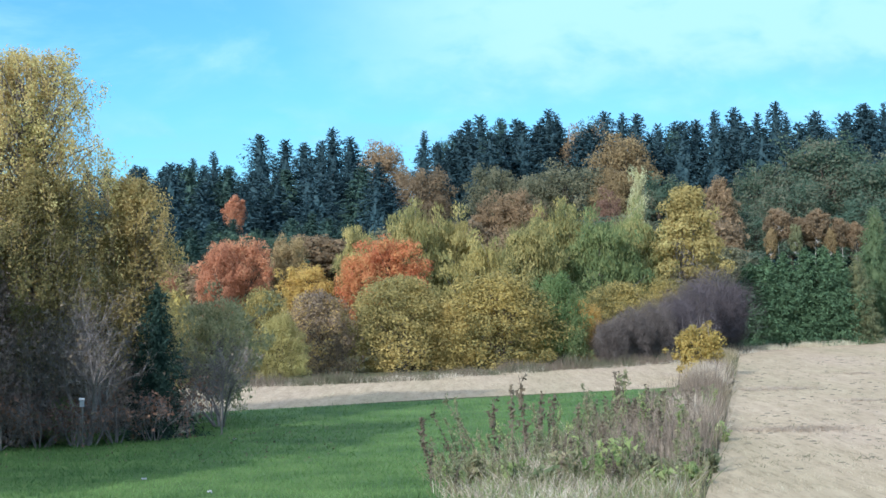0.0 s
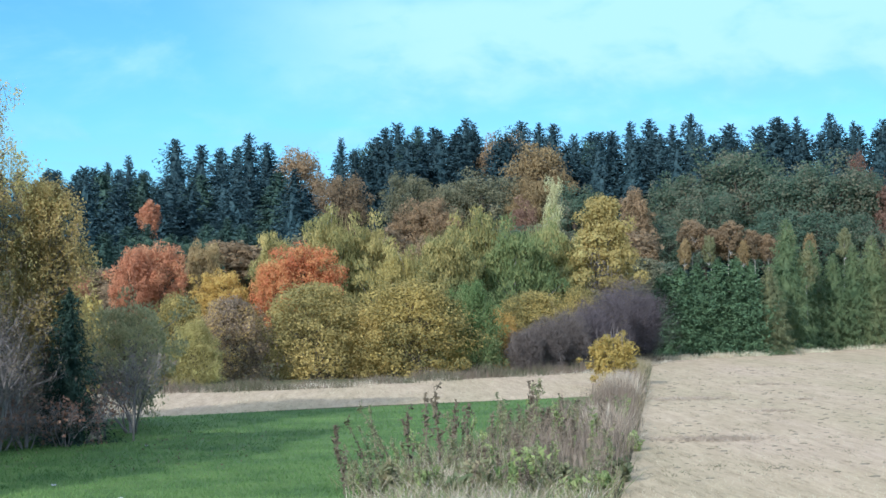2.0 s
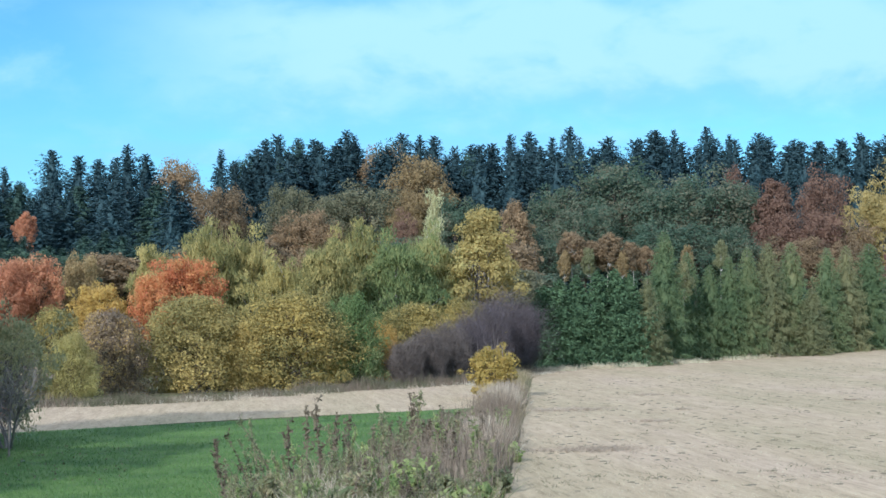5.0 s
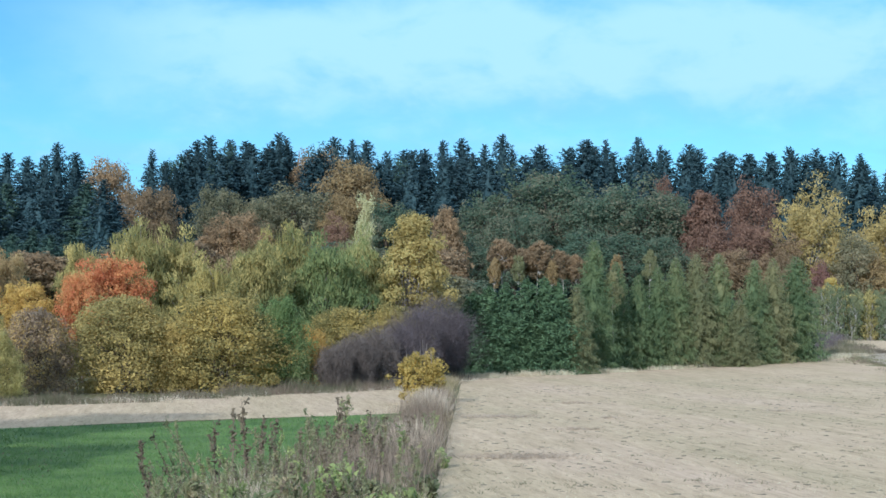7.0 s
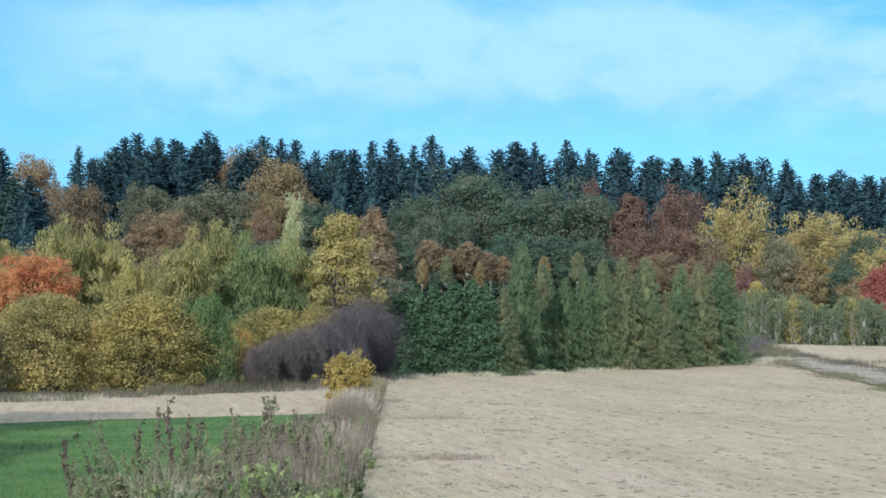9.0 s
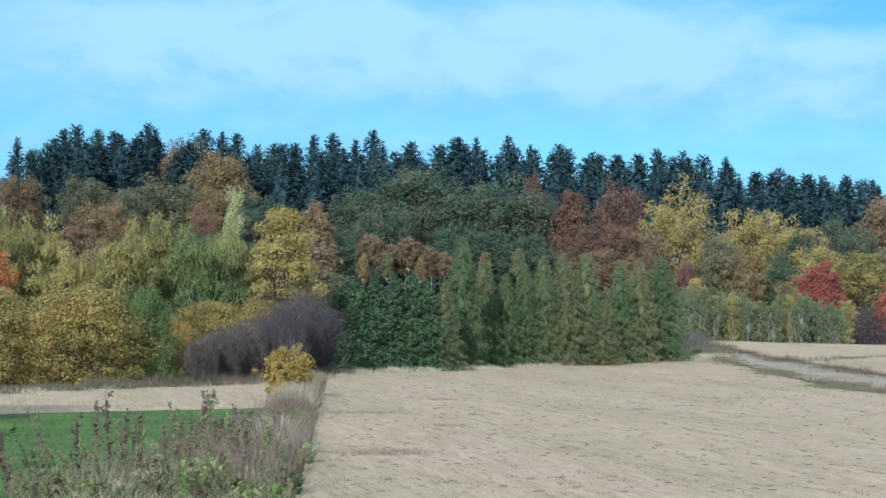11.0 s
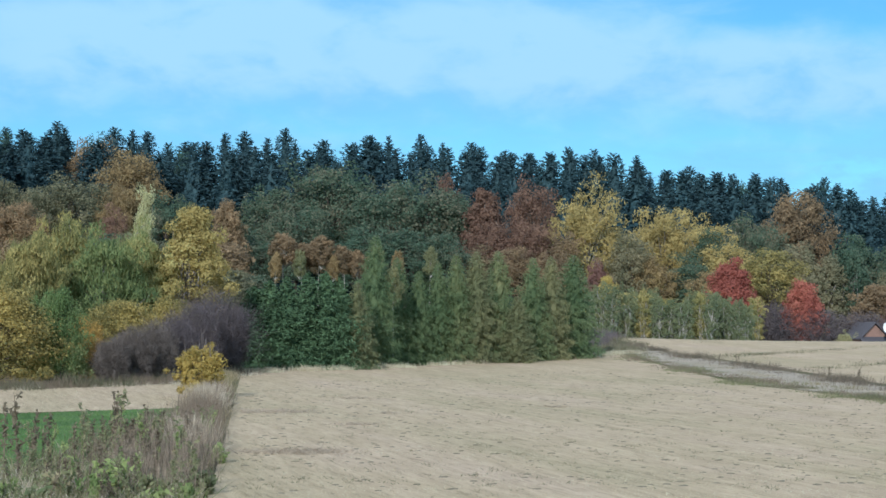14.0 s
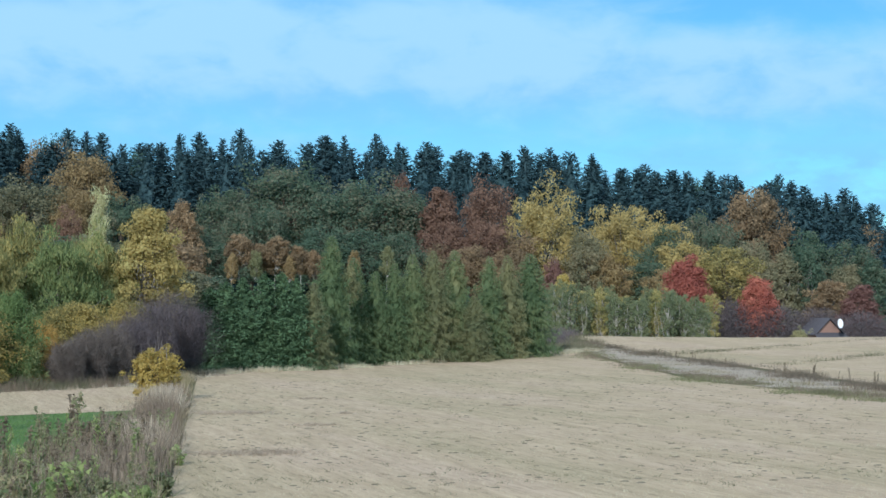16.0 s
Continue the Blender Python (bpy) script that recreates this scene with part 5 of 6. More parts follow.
# scraps of white paper on the meadow
for k, (x, y) in enumerate(((-7.0, 40.6), (-5.1, 37.6), (-11.0, 53.4), (-6.2, 51.5), (1.5, 42.6))):
    g = Geo()
    rng = np.random.default_rng(380 + k)
    X, Y = np.meshgrid(np.linspace(-0.06, 0.06, 5), np.linspace(-0.04, 0.04, 4), indexing="ij")
    grid(g, X, Y, 0.09 + rng.normal(0, 0.018, X.shape))
    sc = new("paper_scrap", g.mesh("paper_scrap", GREY_PAINT, True))
    sc.location = (x, y, 0)
    sc.rotation_euler = (0.25, 0, k)
    tagged(sc, "crumpled white scrap lying in the grass", "scrap", "scraps in the grass")

# ---- the weedy strip between meadow and stubble ----
def strip_edge(y):
    """East edge of the strip, along the stubble."""
    return -1.0 + 0.176 * y


def weed(seed, H, branchy, leaf_size):
    rng = np.random.default_rng(seed)
    stem, leaf = Geo(), Geo()
    lean = rng.normal(0, 0.09, 2) * H
    p = limb((0, 0, -0.05), (lean[0], lean[1], H), rng, 0.03, 8)
    tube(stem, p, np.linspace(0.016, 0.006, 8), 4)
    spots = []
    for k in range(branchy):
        f = rng.uniform(0.35, 0.95)
        b = np.array([np.interp(f, np.linspace(0, 1, 8), p[:, i]) for i in range(3)])
        a = rng.uniform(0, 6.28)
        L = H * rng.uniform(0.1, 0.28) * (1.1 - f * 0.6)
        e = b + np.array([np.cos(a) * L * 0.5, np.sin(a) * L * 0.5, L])
        tube(stem, limb(b, e, rng, 0.05, 4), np.linspace(0.007, 0.003, 4), 3)
        spots += [b + (e - b) * t for t in rng.uniform(0.15, 1.05, 7)]
    spots += [np.array([np.interp(f, np.linspace(0, 1, 8), p[:, i]) for i in range(3)]) for f in rng.uniform(0.25, 1.02, 60)]
    q = np.array(spots) + rng.normal(0, 0.025, (len(spots), 3))
    leaves(leaf, q, rng.normal(0, 1, q.shape), leaf_size, rng, 3.2)
    return stem.mesh("weed_stem", STALK), leaf.mesh("weed_leaves", MAT["weed_leaf"])


WEEDS = [weed(400 + k, 1.7, 4 + k % 4, 0.04 + 0.007 * (k % 3)) for k in range(8)]


def plant_weed(k, x, y, h, colour, label, tilt=0.0):
    ob = new("weed_plant")
    s = h / 1.7
    ob.matrix_basis = Matrix.LocRotScale((x, y, float(ground(x, y))), (Euler((0, tilt, 0)).to_matrix() @ Euler((0, 0, k * 2.4)).to_matrix()).to_euler(), (s ** 0.6, s ** 0.6, s))
    tagged(ob, label, "weed", "tall weeds of the strip")
    st, lf = WEEDS[k % 8]
    part("stem", st, ob)
    c = part("foliage", lf, ob)
    c.material_slots[0].link = "OBJECT"
    c.material_slots[0].material = MAT[colour]


rng = np.random.default_rng(420)
tall = ((0.85, 41.5, 2.0), (1.6, 42.5, 2.0), (2.0, 44.0, 2.1), (4.2, 42.5, 2.3), (4.5, 43.0, 2.25), (4.35, 45.0, 2.1), (3.3, 42.5, 1.8), (-0.3, 40.2, 1.45), (0.2, 41.0, 1.6), (0.5, 42.2, 1.75), (1.2, 41.0, 1.75), (2.6, 43.0, 1.7), (3.8, 44.5, 1.9), (2.3, 42.0, 1.8))
for k, (x, y, h) in enumerate(tall):
    plant_weed(k, x, y, h, "dead_leaf" if k % 3 else "weed_leaf", "tall withered weed with brown seed heads in the strip", -0.4 + 0.12 * k % 0.3 if x < 1.0 else -0.12 + 0.07 * (k % 4))
for k in range(200):
    y = 36 + 22 * rng.random() ** 1.3
    east = strip_edge(y)
    west = np.interp(y, (34, 40, 47, 58, 80), (-0.6, -0.2, east - 4.6, east - 2.6, east - 1.6))
    x = west + (east - west - 0.3) * rng.random()
    h = rng.uniform(0.8, 1.5) * np.interp(y, (36, 44, 58), (0.75, 1.0, 0.85))
    plant_weed(k + 20, x, y, h, ("weed_leaf", "weed_leaf", "dead_leaf", "dead_leaf", "fresh_weed")[int(rng.integers(5))], "tall weed with dull leaves, half withered, in the strip", -0.3 * rng.random() if x < 1.5 else 0.15 * rng.normal())


def tuft(name, spots, height, spread, n, width, material, label, category, seed, lean=0.35, plain=False):
    """Grass growing at many spots, as one tangle that nobody could count."""
    rng = np.random.default_rng(seed)
    spots = np.asarray(spots, float)
    c = np.repeat(spots, n, axis=0)
    c[:, :2] += rng.normal(0, spread, (len(c), 2))
    z = ground(c[:, 0], c[:, 1])
    base = np.stack([c[:, 0], c[:, 1], z - 0.02], -1)
    hh = height * rng.uniform(0.45, 1.15, len(c)) * (c[:, 2] if c.shape[1] > 2 else 1)
    tip = base + np.stack([rng.normal(0, lean, len(c)) * hh, rng.normal(0, lean, len(c)) * hh, hh], -1)
    g = Geo()
    if plain:
        spikes(g, base, tip, np.full(len(c), width), rng)
    else:
        blades(g, base, tip, np.full(len(c), width), rng, 0.08)
    return tagged(new(name, g.mesh(name, MAT[material] if isinstance(material, str) else material)), label, category, kind="stuff")


rng = np.random.default_rng(430)
# undergrowth of the strip
def strip_spots(n, y0, y1, power=1.0, east=1.0):
    y = y0 + (y1 - y0) * rng.random(n) ** power
    e = strip_edge(y)
    w = np.interp(y, (30, 40, 47, 58, 80, 122), (0.3, -0.1, 2.6, 6.6, 11.4, 19.4))
    w = np.minimum(w, e - 1.2)
    return np.stack([w + (e - 0.45 - w) * rng.random(n) ** (1 / east), y, np.ones(n)], -1)


tuft("dry_grass", strip_spots(260, 32, 60), 0.55, 0.28, 22, 0.014, "strip_grass", "tangled dry pale grass of the strip", "grass", 431)
tuft("green_grass", strip_spots(230, 31, 50), 0.5, 0.25, 18, 0.02, "weed_leaf", "dull green undergrowth between the weeds", "grass", 432, 0.5)
tuft("green_grass", strip_spots(120, 31, 48), 0.45, 0.2, 18, 0.024, "fresh_weed", "fresh green undergrowth between the weeds", "grass", 436, 0.6)
tuft("dry_grass", strip_spots(200, 33, 50), 0.5, 0.2, 26, 0.014, "dry_grass", "pale bent straw between the weeds", "grass", 437, 0.6)
tuft("withered_weeds", strip_spots(420, 44, 84, 1.0, 1.8), 0.95, 0.25, 24, 0.012, STALK, "grey-brown withered weeds of the strip", "weeds", 433, 0.16)
e_spots = [(strip_edge(y) - 0.3 - 2.2 * rng.random() ** 1.3, y, rng.uniform(0.7, 1.25)) for y in rng.uniform(38, 58, 240)]
tuft("withered_weeds", e_spots, 1.0, 0.2, 20, 0.013, GREY_STALK, "grey-brown withered weeds along the stubble", "weeds", 434, 0.12)
tuft("dry_grass", [(strip_edge(y) - 0.4 - rng.random() * 1.2, y, 1) for y in rng.uniform(62, 122, 260)], 0.6, 0.25, 22, 0.016, "strip_grass", "dry pale grass along the field boundary", "grass", 435)
for k, (x, y, h, sp) in enumerate(((7.1, 51.0, 1.15, 0.4), (11.0, 74.0, 1.2, 0.45), (11.5, 77.5, 1.0, 0.4), (6.6, 48.4, 0.9, 0.3), (10.8, 71.0, 0.9, 0.35))):
    n = 900
    r = np.random.default_rng(440 + k)
    b = np.stack([r.normal(0, sp * 0.6, n), r.normal(0, sp * 0.6, n), np.full(n, -0.02)], -1)
    t = b * np.array([1.7, 1.7, 1]) + np.stack([r.normal(0, 0.16, n), r.normal(0, 0.16, n), h * r.uniform(0.5, 1.1, n)], -1)
    g = Geo()
    blades(g, b, t, np.full(n, 0.014), r, 0.08)
    ob = new("grass_tussock", g.mesh("grass_tussock", MAT["dry_grass"]))
    ob.location = (x, y, float(ground(x, y)))
    tagged(ob, "pale straw-coloured grass tussock in the weedy strip", "grass", "straw tussocks")


def leafy_weed(k, x, y, h, w, colour, label):
    r = np.random.default_rng(460 + k)
    stem, leaf = Geo(), Geo()
    for s in range(16):
        a = r.uniform(0, 6.28)
        e = np.array([np.cos(a) * w * 0.5 * r.random(), np.sin(a) * w * 0.5 * r.random(), h * r.uniform(0.6, 1.0)])
        p = limb((e[0] * 0.2, e[1] * 0.2, -0.03), e, r, 0.08, 5)
        tube(stem, p, np.linspace(0.01, 0.004, 5), 4)
        q = p[1 + r.integers(0, 4, 18)] + r.normal(0, 0.05, (18, 3))
        leaves(leaf, q, r.normal(0, 0.6, q.shape) + np.array([0, -0.4, 0.6]), 0.1, r, 2.0)
    ob = new("leafy_weed")
    ob.location = (x, y, float(ground(x, y)))
    tagged(ob, label, "weed", "leafy weeds")
    part("stem", stem.mesh("stem", STALK), ob)
    part("foliage", leaf.mesh("foliage", MAT[colour]), ob)


for k, (x, y, h, w, c) in enumerate(((3.7, 38.5, 0.95, 0.8, "fresh_weed"), (3.3, 37.6, 0.7, 0.7, "fresh_weed"), (2.6, 38.2, 0.7, 0.6, "weed_leaf"), (7.5, 48.3, 0.45, 0.7, "fresh_weed"), (6.0, 40.2, 0.5, 0.7, "weed_leaf"), (5.2, 37.4, 0.45, 0.6, "fresh_weed"), (0.6, 38.0, 0.8, 0.6, "weed_leaf"), (12.6, 78.5, 0.5, 0.8, "weed_leaf"), (1.4, 37.6, 0.6, 0.7, "fresh_weed"), (2.0, 36.8, 0.5, 0.6, "weed_leaf"), (4.5, 38.0, 0.6, 0.7, "weed_leaf"), (4.4, 36.6, 0.45, 0.6, "fresh_weed"), (0.2, 37.0, 0.6, 0.6, "weed_leaf"), (5.6, 42.0, 0.6, 0.6, "weed_leaf"))):
    leafy_weed(k, x, y, h, w, c, "leafy yellow-green weed in the strip" if c == "fresh_weed" else "leafy dull green weed in the strip")

# the golden sapling in the field boundary
sap = plant("sapling", "sapling_gold", 12.3, 84.8, 2.8, 2.6, "young golden-yellow tree standing alone in the field boundary")
r = np.random.default_rng(480)
g = Geo()
n = 24
b = np.stack([r.normal(0, 0.4, n), r.normal(0, 0.45, n), r.uniform(1.6, 2.4, n)], -1)
blades(g, b, b + np.stack([r.normal(0, 0.15, n), r.normal(0, 0.15, n), r.uniform(0.5, 1.1, n)], -1), np.full(n, 0.02), r, 0.05)
part("bare_shoots", g.mesh("bare_shoots", TWIG_GREY), sap, "bare grey shoots above the leaves").scale = (1 / sap.scale[0], 1 / sap.scale[1], 1 / sap.scale[2])

# ---- scrub and grass along hedge and wood ----
rng = np.random.default_rng(500)
def along_line(pts, n, wide):
    pts = np.asarray(pts, float)
    s = np.clip(np.repeat(rng.random(n // 5 + 1), 5)[:n] + rng.normal(0, 0.008, n), 0, 1) * (len(pts) - 1)
    k = np.arange(len(pts))
    return np.stack([np.interp(s, k, pts[:, 0]) + rng.normal(0, wide, n), np.interp(s, k, pts[:, 1]) + rng.normal(0, wide, n), rng.uniform(0.5, 1.2, n)], -1)


def patchy(spots, keep):
    """Leaves gaps in a line of grass and lets its height swell and sink."""
    f = 0.5 + 0.3 * np.sin(spots[:, 1] * 0.83 + 1.3 * spots[:, 0]) + 0.3 * np.sin(spots[:, 1] * 0.31 + 2)
    spots[:, 2] *= np.clip(f + 0.35, 0.4, 1.4)
    return spots[(f > 1 - keep - 0.25) | (rng.random(len(f)) < 0.25)]


HEDGE = ((-30, 81.5), (-8.2, 84.3), (-2.5, 87.8), (6.5, 97), (13.5, 103), (19.5, 117))
tuft("hedge_scrub", patchy(along_line([(x + 0.3, y - 0.6) for x, y in HEDGE], 420, 0.6), 0.6), 0.6, 0.4, 32, 0.03, "verge", "low dull green scrub at the hedge's foot", "scrub", 508, 0.4, True)
tuft("hedge_scrub", patchy(along_line(HEDGE, 420, 0.8), 0.6), 0.6, 0.4, 34, 0.025, STALK, "low grey-brown scrub at the hedge's foot", "scrub", 501, 0.3, True)
tuft("dry_grass", along_line([(x + 0.5, y - 1.0) for x, y in HEDGE], 300, 0.4), 0.3, 0.3, 26, 0.022, "dry_grass", "dry grass at the hedge's foot", "grass", 502, 0.35, True)
tuft("dry_grass", along_line(((20.6, 119.2), (33.3, 130), (46.3, 142), (56.3, 147.5), (62, 151.5)), 520, 0.4), 0.42, 0.35, 30, 0.04, "straw", "pale dry grass along the larches", "grass", 503, 0.35, True)
tuft("verge_grass", patchy(along_line(((46.2, 60), (46.4, 76), (48.4, 98), (55, 126), (64.0, 160)), 520, 0.9), 0.55), 0.2, 0.4, 34, 0.05, "verge_green", "short green grass on the track's near verge", "grass", 509, 0.6, True)
tuft("verge_grass", patchy(along_line(((46.2, 60), (46.4, 76), (48.4, 98), (55, 126), (64.0, 160)), 420, 0.5), 0.5), 0.28, 0.3, 20, 0.03, "verge", "grassy green verge of the track", "grass", 504, 0.35, True)
tuft("verge_grass", patchy(along_line(((51.0, 62), (50.8, 82), (55.0, 100), (61.0, 129), (67.6, 165)), 520, 0.8), 0.6), 0.36, 0.4, 20, 0.03, "verge_brown", "brown weedy verge of the track", "grass", 505, 0.35, True)
tuft("verge_grass", along_line(((49, 62), (49.2, 80), (51.8, 100), (58.5, 128), (66.2, 165)), 120, 0.35), 0.22, 0.3, 20, 0.03, "strip_grass", "dry grass between the wheel ruts", "grass", 506, 0.35, True)
tuft("track_weeds", along_line(((58, 148), (63, 156), (67, 166), (71, 180)), 220, 1.1), 0.5, 0.4, 24, 0.04, "verge", "brown-green weeds where the track meets the wood", "weeds", 510, 0.35, True)
tuft("far_scrub", along_line(((64, 168), (72, 190), (88, 203), (100, 212)), 260, 1.2), 1.0, 0.6, 30, 0.05, TWIG_PURPLE, "grey-brown scrub at the foot of the wood", "scrub", 507, 0.35, True)
tuft("verge_weeds", patchy(along_line(((51.3, 62), (51.0, 82), (55.2, 100), (61.2, 129), (67.6, 165)), 420, 0.7), 0.5), 0.55, 0.35, 20, 0.024, "verge_brown", "dark brown withered weeds on the track's verge", "weeds", 511, 0.25, True)
tuft("verge_weeds", patchy(along_line(((47.2, 70), (47.4, 86.8), (50.2, 102), (52.2, 116), (60.5, 151)), 420, 0.6), 0.5), 0.36, 0.3, 18, 0.024, STALK, "brown withered weeds on the track's near verge", "weeds", 512, 0.3, True)
tuft("field_weeds", patchy(along_line(((58, 112), (72, 121), (88, 131), (110, 142)), 260, 0.9), 0.4), 0.3, 0.5, 14, 0.03, "verge", "sparse brown weeds in lines across the far field", "weeds", 513, 0.4, True)
tuft("field_weeds", patchy(along_line(((62, 138), (80, 147), (102, 158)), 220, 0.9), 0.4), 0.32, 0.5, 14, 0.035, "verge", "sparse brown weeds in lines across the far field", "weeds", 514, 0.4, True)
tuft("bank_grass", along_line(((92, 197), (104, 201), (112, 200)), 160, 0.5), 0.75, 0.5, 26, 0.05, "verge_green", "dull green grass bank beyond the far field", "grass", 515, 0.3, True)
rw = np.random.default_rng(516)
for k in range(26):
    y = 78 + 62 * rw.random() ** 1.4
    x = float(np.interp(y, (62, 82, 100, 129, 165), (51.3, 51.0, 55.2, 61.2, 67.6))) + rw.normal(0, 0.6)
    plant_weed(k + 3, x, y, rw.uniform(0.5, 1.0), "verge_brown" if k % 3 else "dead_leaf", "short withered weed on the track's verge")
for k, (x, y, h) in enumerate(((50.4, 75.5, 0.9), (49.6, 77.5, 0.75), (50.9, 80.5, 0.6))):
    plant_weed(k, x, y, h, "dead_leaf", "short withered weed on the track's verge")

# dark thicket behind the far field
for k in range(9):
    x, y = 104 + 5.2 * k, 219 - 2.6 * k
    w_, f_, tips = twigs(520 + k, 6.5, 7.5, 10, 3, 0.07, cap=300)
    r = np.random.default_rng(540 + k)
    n = 7000
    d = unit(r.normal(0, 1, (n, 3)))
    c = d * (r.random(n) ** 0.4)[:, None] * np.array([4.2, 4.2, 3.2]) + np.array([0, 0, 3.2])
    spikes(f_, c, c + unit(d + r.normal(0, 0.7, (n, 3))) * r.uniform(0.4, 1.1, (n, 1)), np.full(n, 0.045), r)
    shrub("dark_thicket", x, y, w_, f_, TWIG_PURPLE, "dark brown bare thicket at the foot of the wood", group="dark thickets")

# ---- the low house behind the swell ----
ROOF = two_tone("dark_roof_tiles", (0.045, 0.042, 0.046), (0.09, 0.083, 0.088), 4, 0.7, 0.4, (1, 1, 6))
BRICK = two_tone("brown_boarding", (0.18, 0.11, 0.085), (0.27, 0.17, 0.13), 3, 0.85, 0.3, (6, 1, 1))
house = tagged(new("house"), "low house with brown gable and dark roof behind the field", "house")
house.matrix_basis = pose(118.8, 206.5, 0.75, 0, 0, 8)
WZ, RZ, HW, LEN = 1.45, 3.5, 2.5, 3.6
g = Geo()
box_geo(g, -HW + 0.3, HW - 0.3, 0, LEN, -5.0, WZ)
part("wall", g.mesh("wall", BRICK), house)
g = Geo()
g.add([(-HW + 0.3, 0, WZ), (HW - 0.3, 0, WZ), (0, 0, RZ - 0.25), (0, 0, RZ - 0.25), (-HW + 0.3, 0.2, WZ), (HW - 0.3, 0.2, WZ), (0, 0.2, RZ - 0.25), (0, 0.2, RZ - 0.25)],
      [(0, 1, 2, 3), (5, 4, 7, 6), (0, 3, 7, 4), (1, 5, 6, 2)])
part("gable", g.mesh("gable", BRICK), house, "brown boarded gable")
for sg in (-1, 1):
    g = Geo()
    e, z0 = HW * sg, WZ - 0.15
    g.add([(e, -0.35, z0), (0, -0.35, RZ), (0, LEN, RZ), (e, LEN, z0), (e, -0.35, z0 - 0.14), (0, -0.35, RZ - 0.14), (0, LEN, RZ - 0.14), (e, LEN, z0 - 0.14)],
          [(0, 1, 2, 3), (4, 7, 6, 5), (0, 4, 5, 1), (1, 5, 6, 2), (2, 6, 7, 3), (3, 7, 4, 0)])
    part("roof_slope", g.mesh("roof_slope", ROOF), house)
g = Geo()
g.add([(-HW - 0.15, -1.0, WZ - 0.55), (HW + 0.15, -1.0, WZ - 0.55), (HW - 0.1, 0.02, WZ + 0.12), (-HW + 0.1, 0.02, WZ + 0.12), (-HW - 0.15, -1.0, WZ - 0.68), (HW + 0.15, -1.0, WZ - 0.68), (HW - 0.1, 0.02, WZ - 0.02), (-HW + 0.1, 0.02, WZ - 0.02)],
      [(0, 1, 2, 3), (4, 7, 6, 5), (0, 4, 5, 1), (1, 5, 6, 2), (2, 6, 7, 3), (3, 7, 4, 0)])
part("pent_roof", g.mesh("pent_roof", ROOF), house)
dish = tagged(new("satellite_dish"), "white satellite dish on the roof's edge", "satellite dish")
dish.matrix_basis = pose(118.9, 203.9, 3.5, 80, 0, 10)
g = Geo()
a = np.linspace(0, 2 * np.pi, 25)
rad = np.linspace(0.02, 1, 7)
grid(g, 0.46 * rad[:, None] * np.cos(a), 0.62 * rad[:, None] * np.sin(a), np.repeat((0.16 * rad ** 2)[:, None], 25, 1))
grid(g, 0.47 * rad[:, None] * np.cos(a), 0.63 * rad[:, None] * np.sin(a), np.repeat((0.16 * rad ** 2 - 0.025)[:, None], 25, 1))
part("bowl", g.mesh("bowl", WHITE, True), dish)
g = Geo()
tube(g, np.array([(0, -0.6, 0.15), (0, -0.3, 0.5), (0, -0.05, 0.6)]), (0.018, 0.016, 0.02), 6)
arm = part("arm", g.mesh("arm", ROOF), dish)
part("receiver", box_geo(Geo(), -0.04, 0.04, -0.1, 0.02, 0.57, 0.66).mesh("receiver", GREY_PAINT), arm, "small grey receiver")
g = Geo()
tube(g, np.array([(0, 0, -0.02), (0, -0.1, -0.25), (0, -0.5, -0.45)]), (0.03, 0.03, 0.03), 6)
part("mount", g.mesh("mount", ROOF), dish)
plant("vase", "olive_grey", 112.0, 202.0, 3.4 - float(ground(112.0, 202.0)), 2.6, "pale grey-green bush beside the low house")

# ---- meadow, stubble and litter ----
rng = np.random.default_rng(600)
n = 42000
y = 35 + 41 * rng.random(n) ** 1.25
x = -16 + rng.random(n) * (np.interp(y, (35, 40, 50, 76), (0.5, 0.8, 5.2, 10)) + 16)
keep = y < 61.5 + np.interp(x, (-22, -7.6, 10), (-6, 3.5, 14))
tuft("meadow_grass", np.stack([x, y, np.ones(n)], -1)[keep], 0.15, 0.06, 2, 0.03, "grass_blade", "short green grass of the meadow", "grass", 601, 0.5, True)
n = 30000
y = 36 + 88 * rng.random(n) ** 1.5
e = strip_edge(y) + 0.15
x = e + (np.minimum(y * 0.62, 46.5) - e) * rng.random(n)
row = np.round(x / 0.35) * 0.35 + rng.normal(0, 0.05, n)
ok = y < 100 + (x - 15) * 0.72
tuft("stubble_straw", np.stack([row, y, np.ones(n)], -1)[ok], 0.1, 0.08, 2, 0.022, "straw", "cut straw stubble of the field", "stubble", 602, 0.7, True)
n = 9000
y = np.concatenate([rng.uniform(66, 120, n // 2), rng.uniform(80, 168, n - n // 2)])
x = np.where(np.arange(n) < n // 2, -10 + 30 * rng.random(n), 54 + 60 * rng.random(n))
ok = np.where(np.arange(n) < n // 2, (y > 66.5 + (x + 7.6) * 0.58) & (y < 84 + np.maximum(0, x + 8) * 0.86) & (x < strip_edge(y) - 1.6), x > 54 + np.maximum(0, y - 85) * 0.17)
tuft("stubble_straw", np.stack([x, y, np.ones(n)], -1)[ok], 0.11, 0.1, 2, 0.03, "straw", "cut straw stubble of the field", "stubble", 603, 0.7, True)


swaths = []
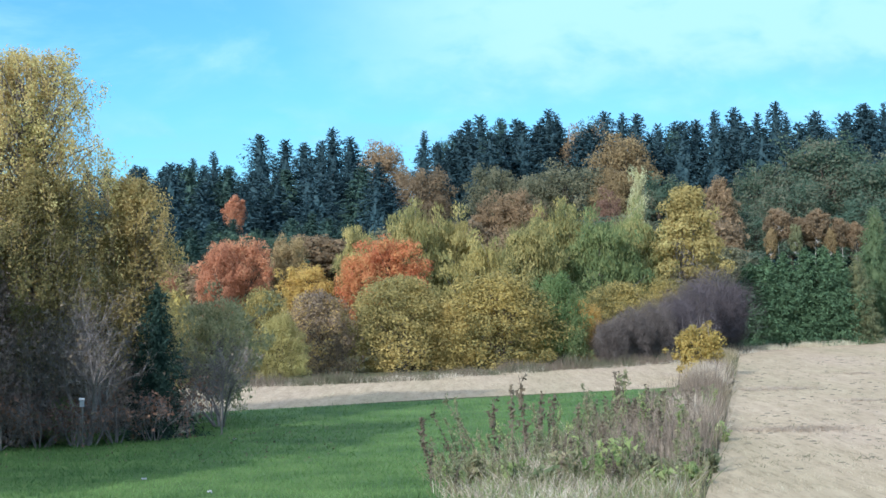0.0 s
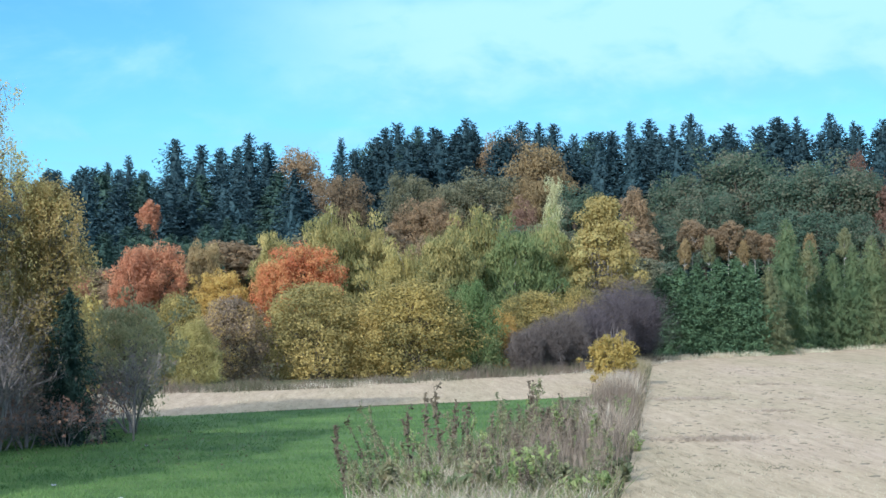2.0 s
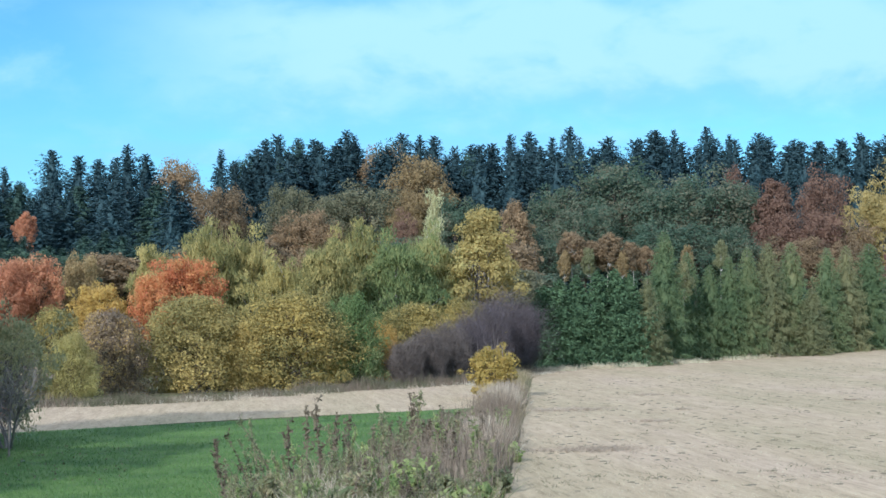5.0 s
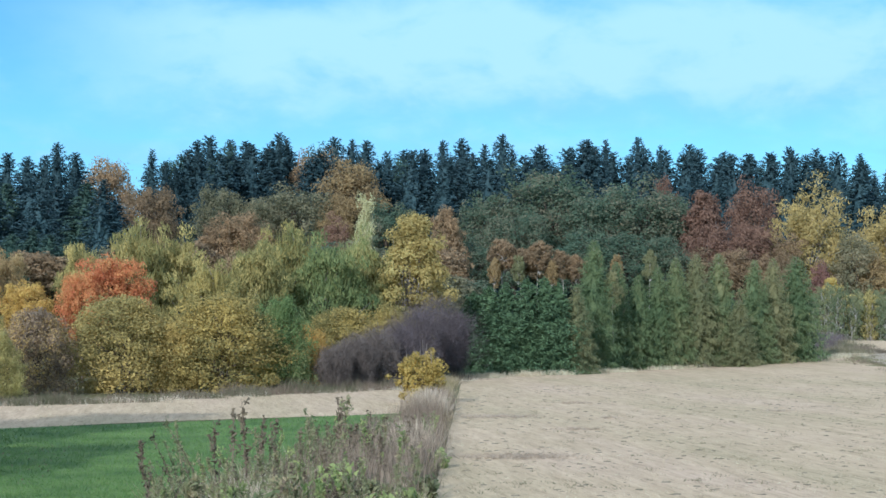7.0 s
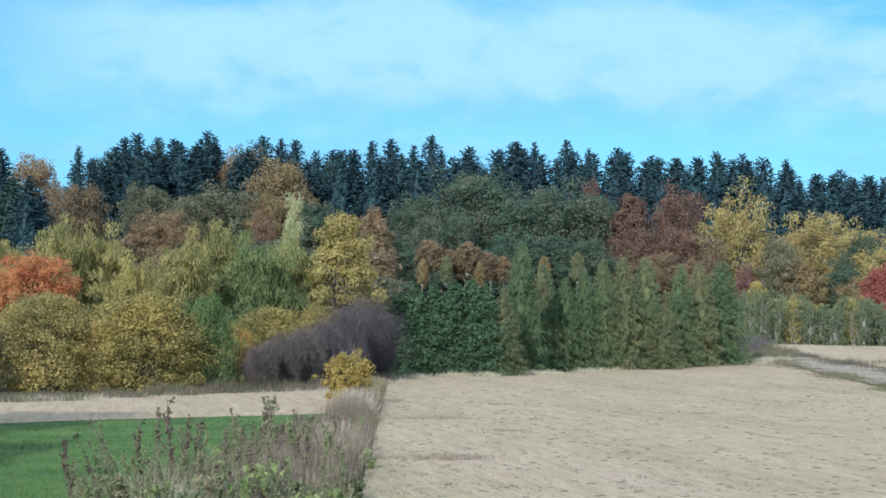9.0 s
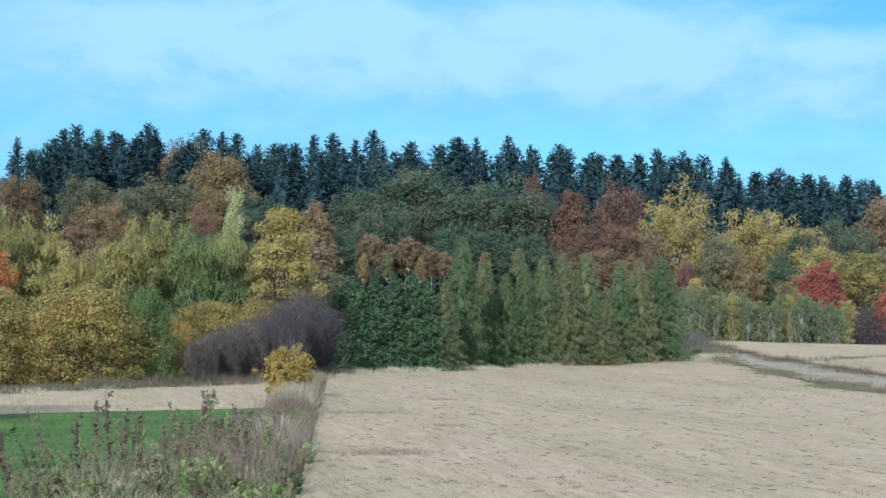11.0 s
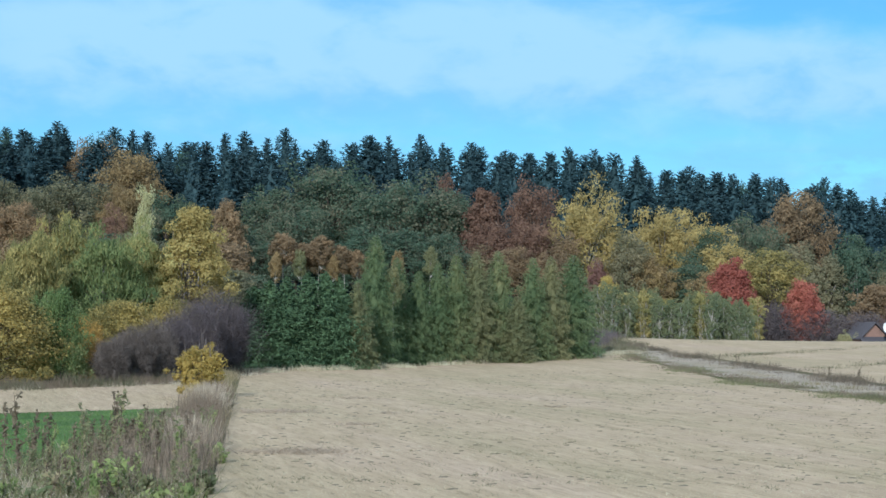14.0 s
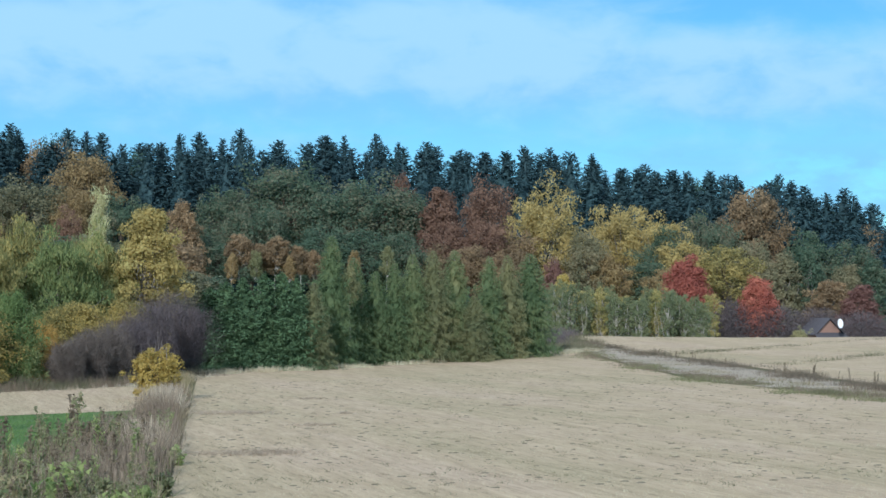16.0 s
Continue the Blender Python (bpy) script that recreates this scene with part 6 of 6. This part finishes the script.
for k in range(16):
    t = np.sort(rng.random(90))
    y0, y1 = 92 + 8.5 * k, 96 + 5.0 * k
    xs = 57 + max(0, y0 - 100) * 0.2 + t * 70
    ys = y0 + (y1 - y0) * t + np.sin(xs * 0.15 + k) * 0.8
    swaths.append(np.stack([xs, ys, np.clip(0.75 + 0.5 * np.sin(xs * 0.7 + k * 2) + rng.normal(0, 0.25, 90), 0.2, 1.5)], -1))
tuft("straw_swaths", np.concatenate(swaths), 0.2, 0.45, 9, 0.05, "straw", "loose straw left in rows on the far field", "straw", 605, 0.7, True)


def litter(name, spots, size, material, label, category, seed, flat=0.35):
    """Small lumps: squashed, uneven eight-sided clods."""
    r = np.random.default_rng(seed)
    g = Geo()
    for x, y in spots:
        s = size * r.uniform(0.5, 1.6)
        a = np.linspace(0, 2 * np.pi, 7)
        rad = np.array([0.05, 0.7, 1.0])[:, None] * r.uniform(0.7, 1.2, (3, 7)) * s
        rad[:, -1] = rad[:, 0]
        z = float(ground(x, y)) + 0.03 + np.array([flat, flat * 0.75, -0.05])[:, None] * s * np.ones((3, 7))
        grid(g, x + rad * np.cos(a) * 1.5, y + rad * np.sin(a), z)
    return tagged(new(name, g.mesh(name, material, True)), label, category, kind="stuff")


CLOD = two_tone("dark_clods", (0.11, 0.095, 0.065), (0.2, 0.17, 0.12), 4, 0.95, 0.4)
yy = 40 + 80 * rng.random(800) ** 1.2
xx = strip_edge(yy) + 0.5 + (np.minimum(yy * 0.6, 46) - strip_edge(yy)) * rng.random(800)
litter("clods", [(a, b) for a, b in zip(xx, yy) if b < 100 + (a - 15) * 0.72], 0.06, CLOD, "dark clods and weed scraps scattered on the stubble", "clods", 604)
yy = 40 + 85 * rng.random(2600) ** 1.2
xx = strip_edge(yy) + 0.4 + (np.minimum(yy * 0.6, 46) - strip_edge(yy)) * rng.random(2600)
yy, xx = yy + 1.5 * np.sin(xx * 0.9), xx + 0.6 * np.sin(yy * 1.7)
ok = (yy < 100 + (xx - 15) * 0.72) & (xx < 46)
tuft("weed_scraps", np.stack([xx, yy, rng.uniform(0.4, 1.3, len(xx))], -1)[ok], 0.11, 0.08, 7, 0.03, "verge", "small grey-green weeds and scraps in the stubble", "weeds", 606, 0.8, True)
# two low wads of dark, damp straw lying across the stubble, and a few smaller ones
for k, (x0, x1, y, wd) in enumerate(((9.0, 12.0, 51.8, 0.55), (12.4, 15.0, 73.0, 0.6), (14.5, 16.0, 64.5, 0.3), (19.2, 20.4, 84.4, 0.3), (27.0, 28.0, 76.6, 0.25), (12.0, 13.0, 79.0, 0.3), (18.0, 18.8, 71.8, 0.2))):
    r = np.random.default_rng(620 + k)
    n = int(420 * (x1 - x0) / 2 * (wd / 0.5))
    b = np.stack([r.normal((x0 + x1) / 2, (x1 - x0) / 3, n), y + r.normal(0, wd * 0.9, n), np.full(n, 0.0)], -1)
    b[:, 2] = ground(b[:, 0], b[:, 1]) + 0.035
    g = Geo()
    blades(g, b, b + np.stack([r.normal(0, 0.16, n), r.normal(0, 0.1, n), r.uniform(0.02, 0.12, n)], -1), np.full(n, 0.025), r, 0.05)
    tagged(new("straw_wad", g.mesh("straw_wad", MAT["damp_straw"])), "low dark wad of damp straw on the stubble", "straw", kind="stuff")
# fallen leaves on the meadow below the birches
r = np.random.default_rng(640)
n = 500
q = np.stack([r.uniform(-13, -3, n), 44 + 14 * r.random(n), np.full(n, 0.09)], -1)
g = Geo()
leaves(g, q, np.tile([0.0, 0, 1], (n, 1)), 0.05, r)
tagged(new("fallen_leaves", g.mesh("fallen_leaves", MAT["dead_leaf"])), "fallen brown leaves on the meadow", "leaves", kind="stuff")
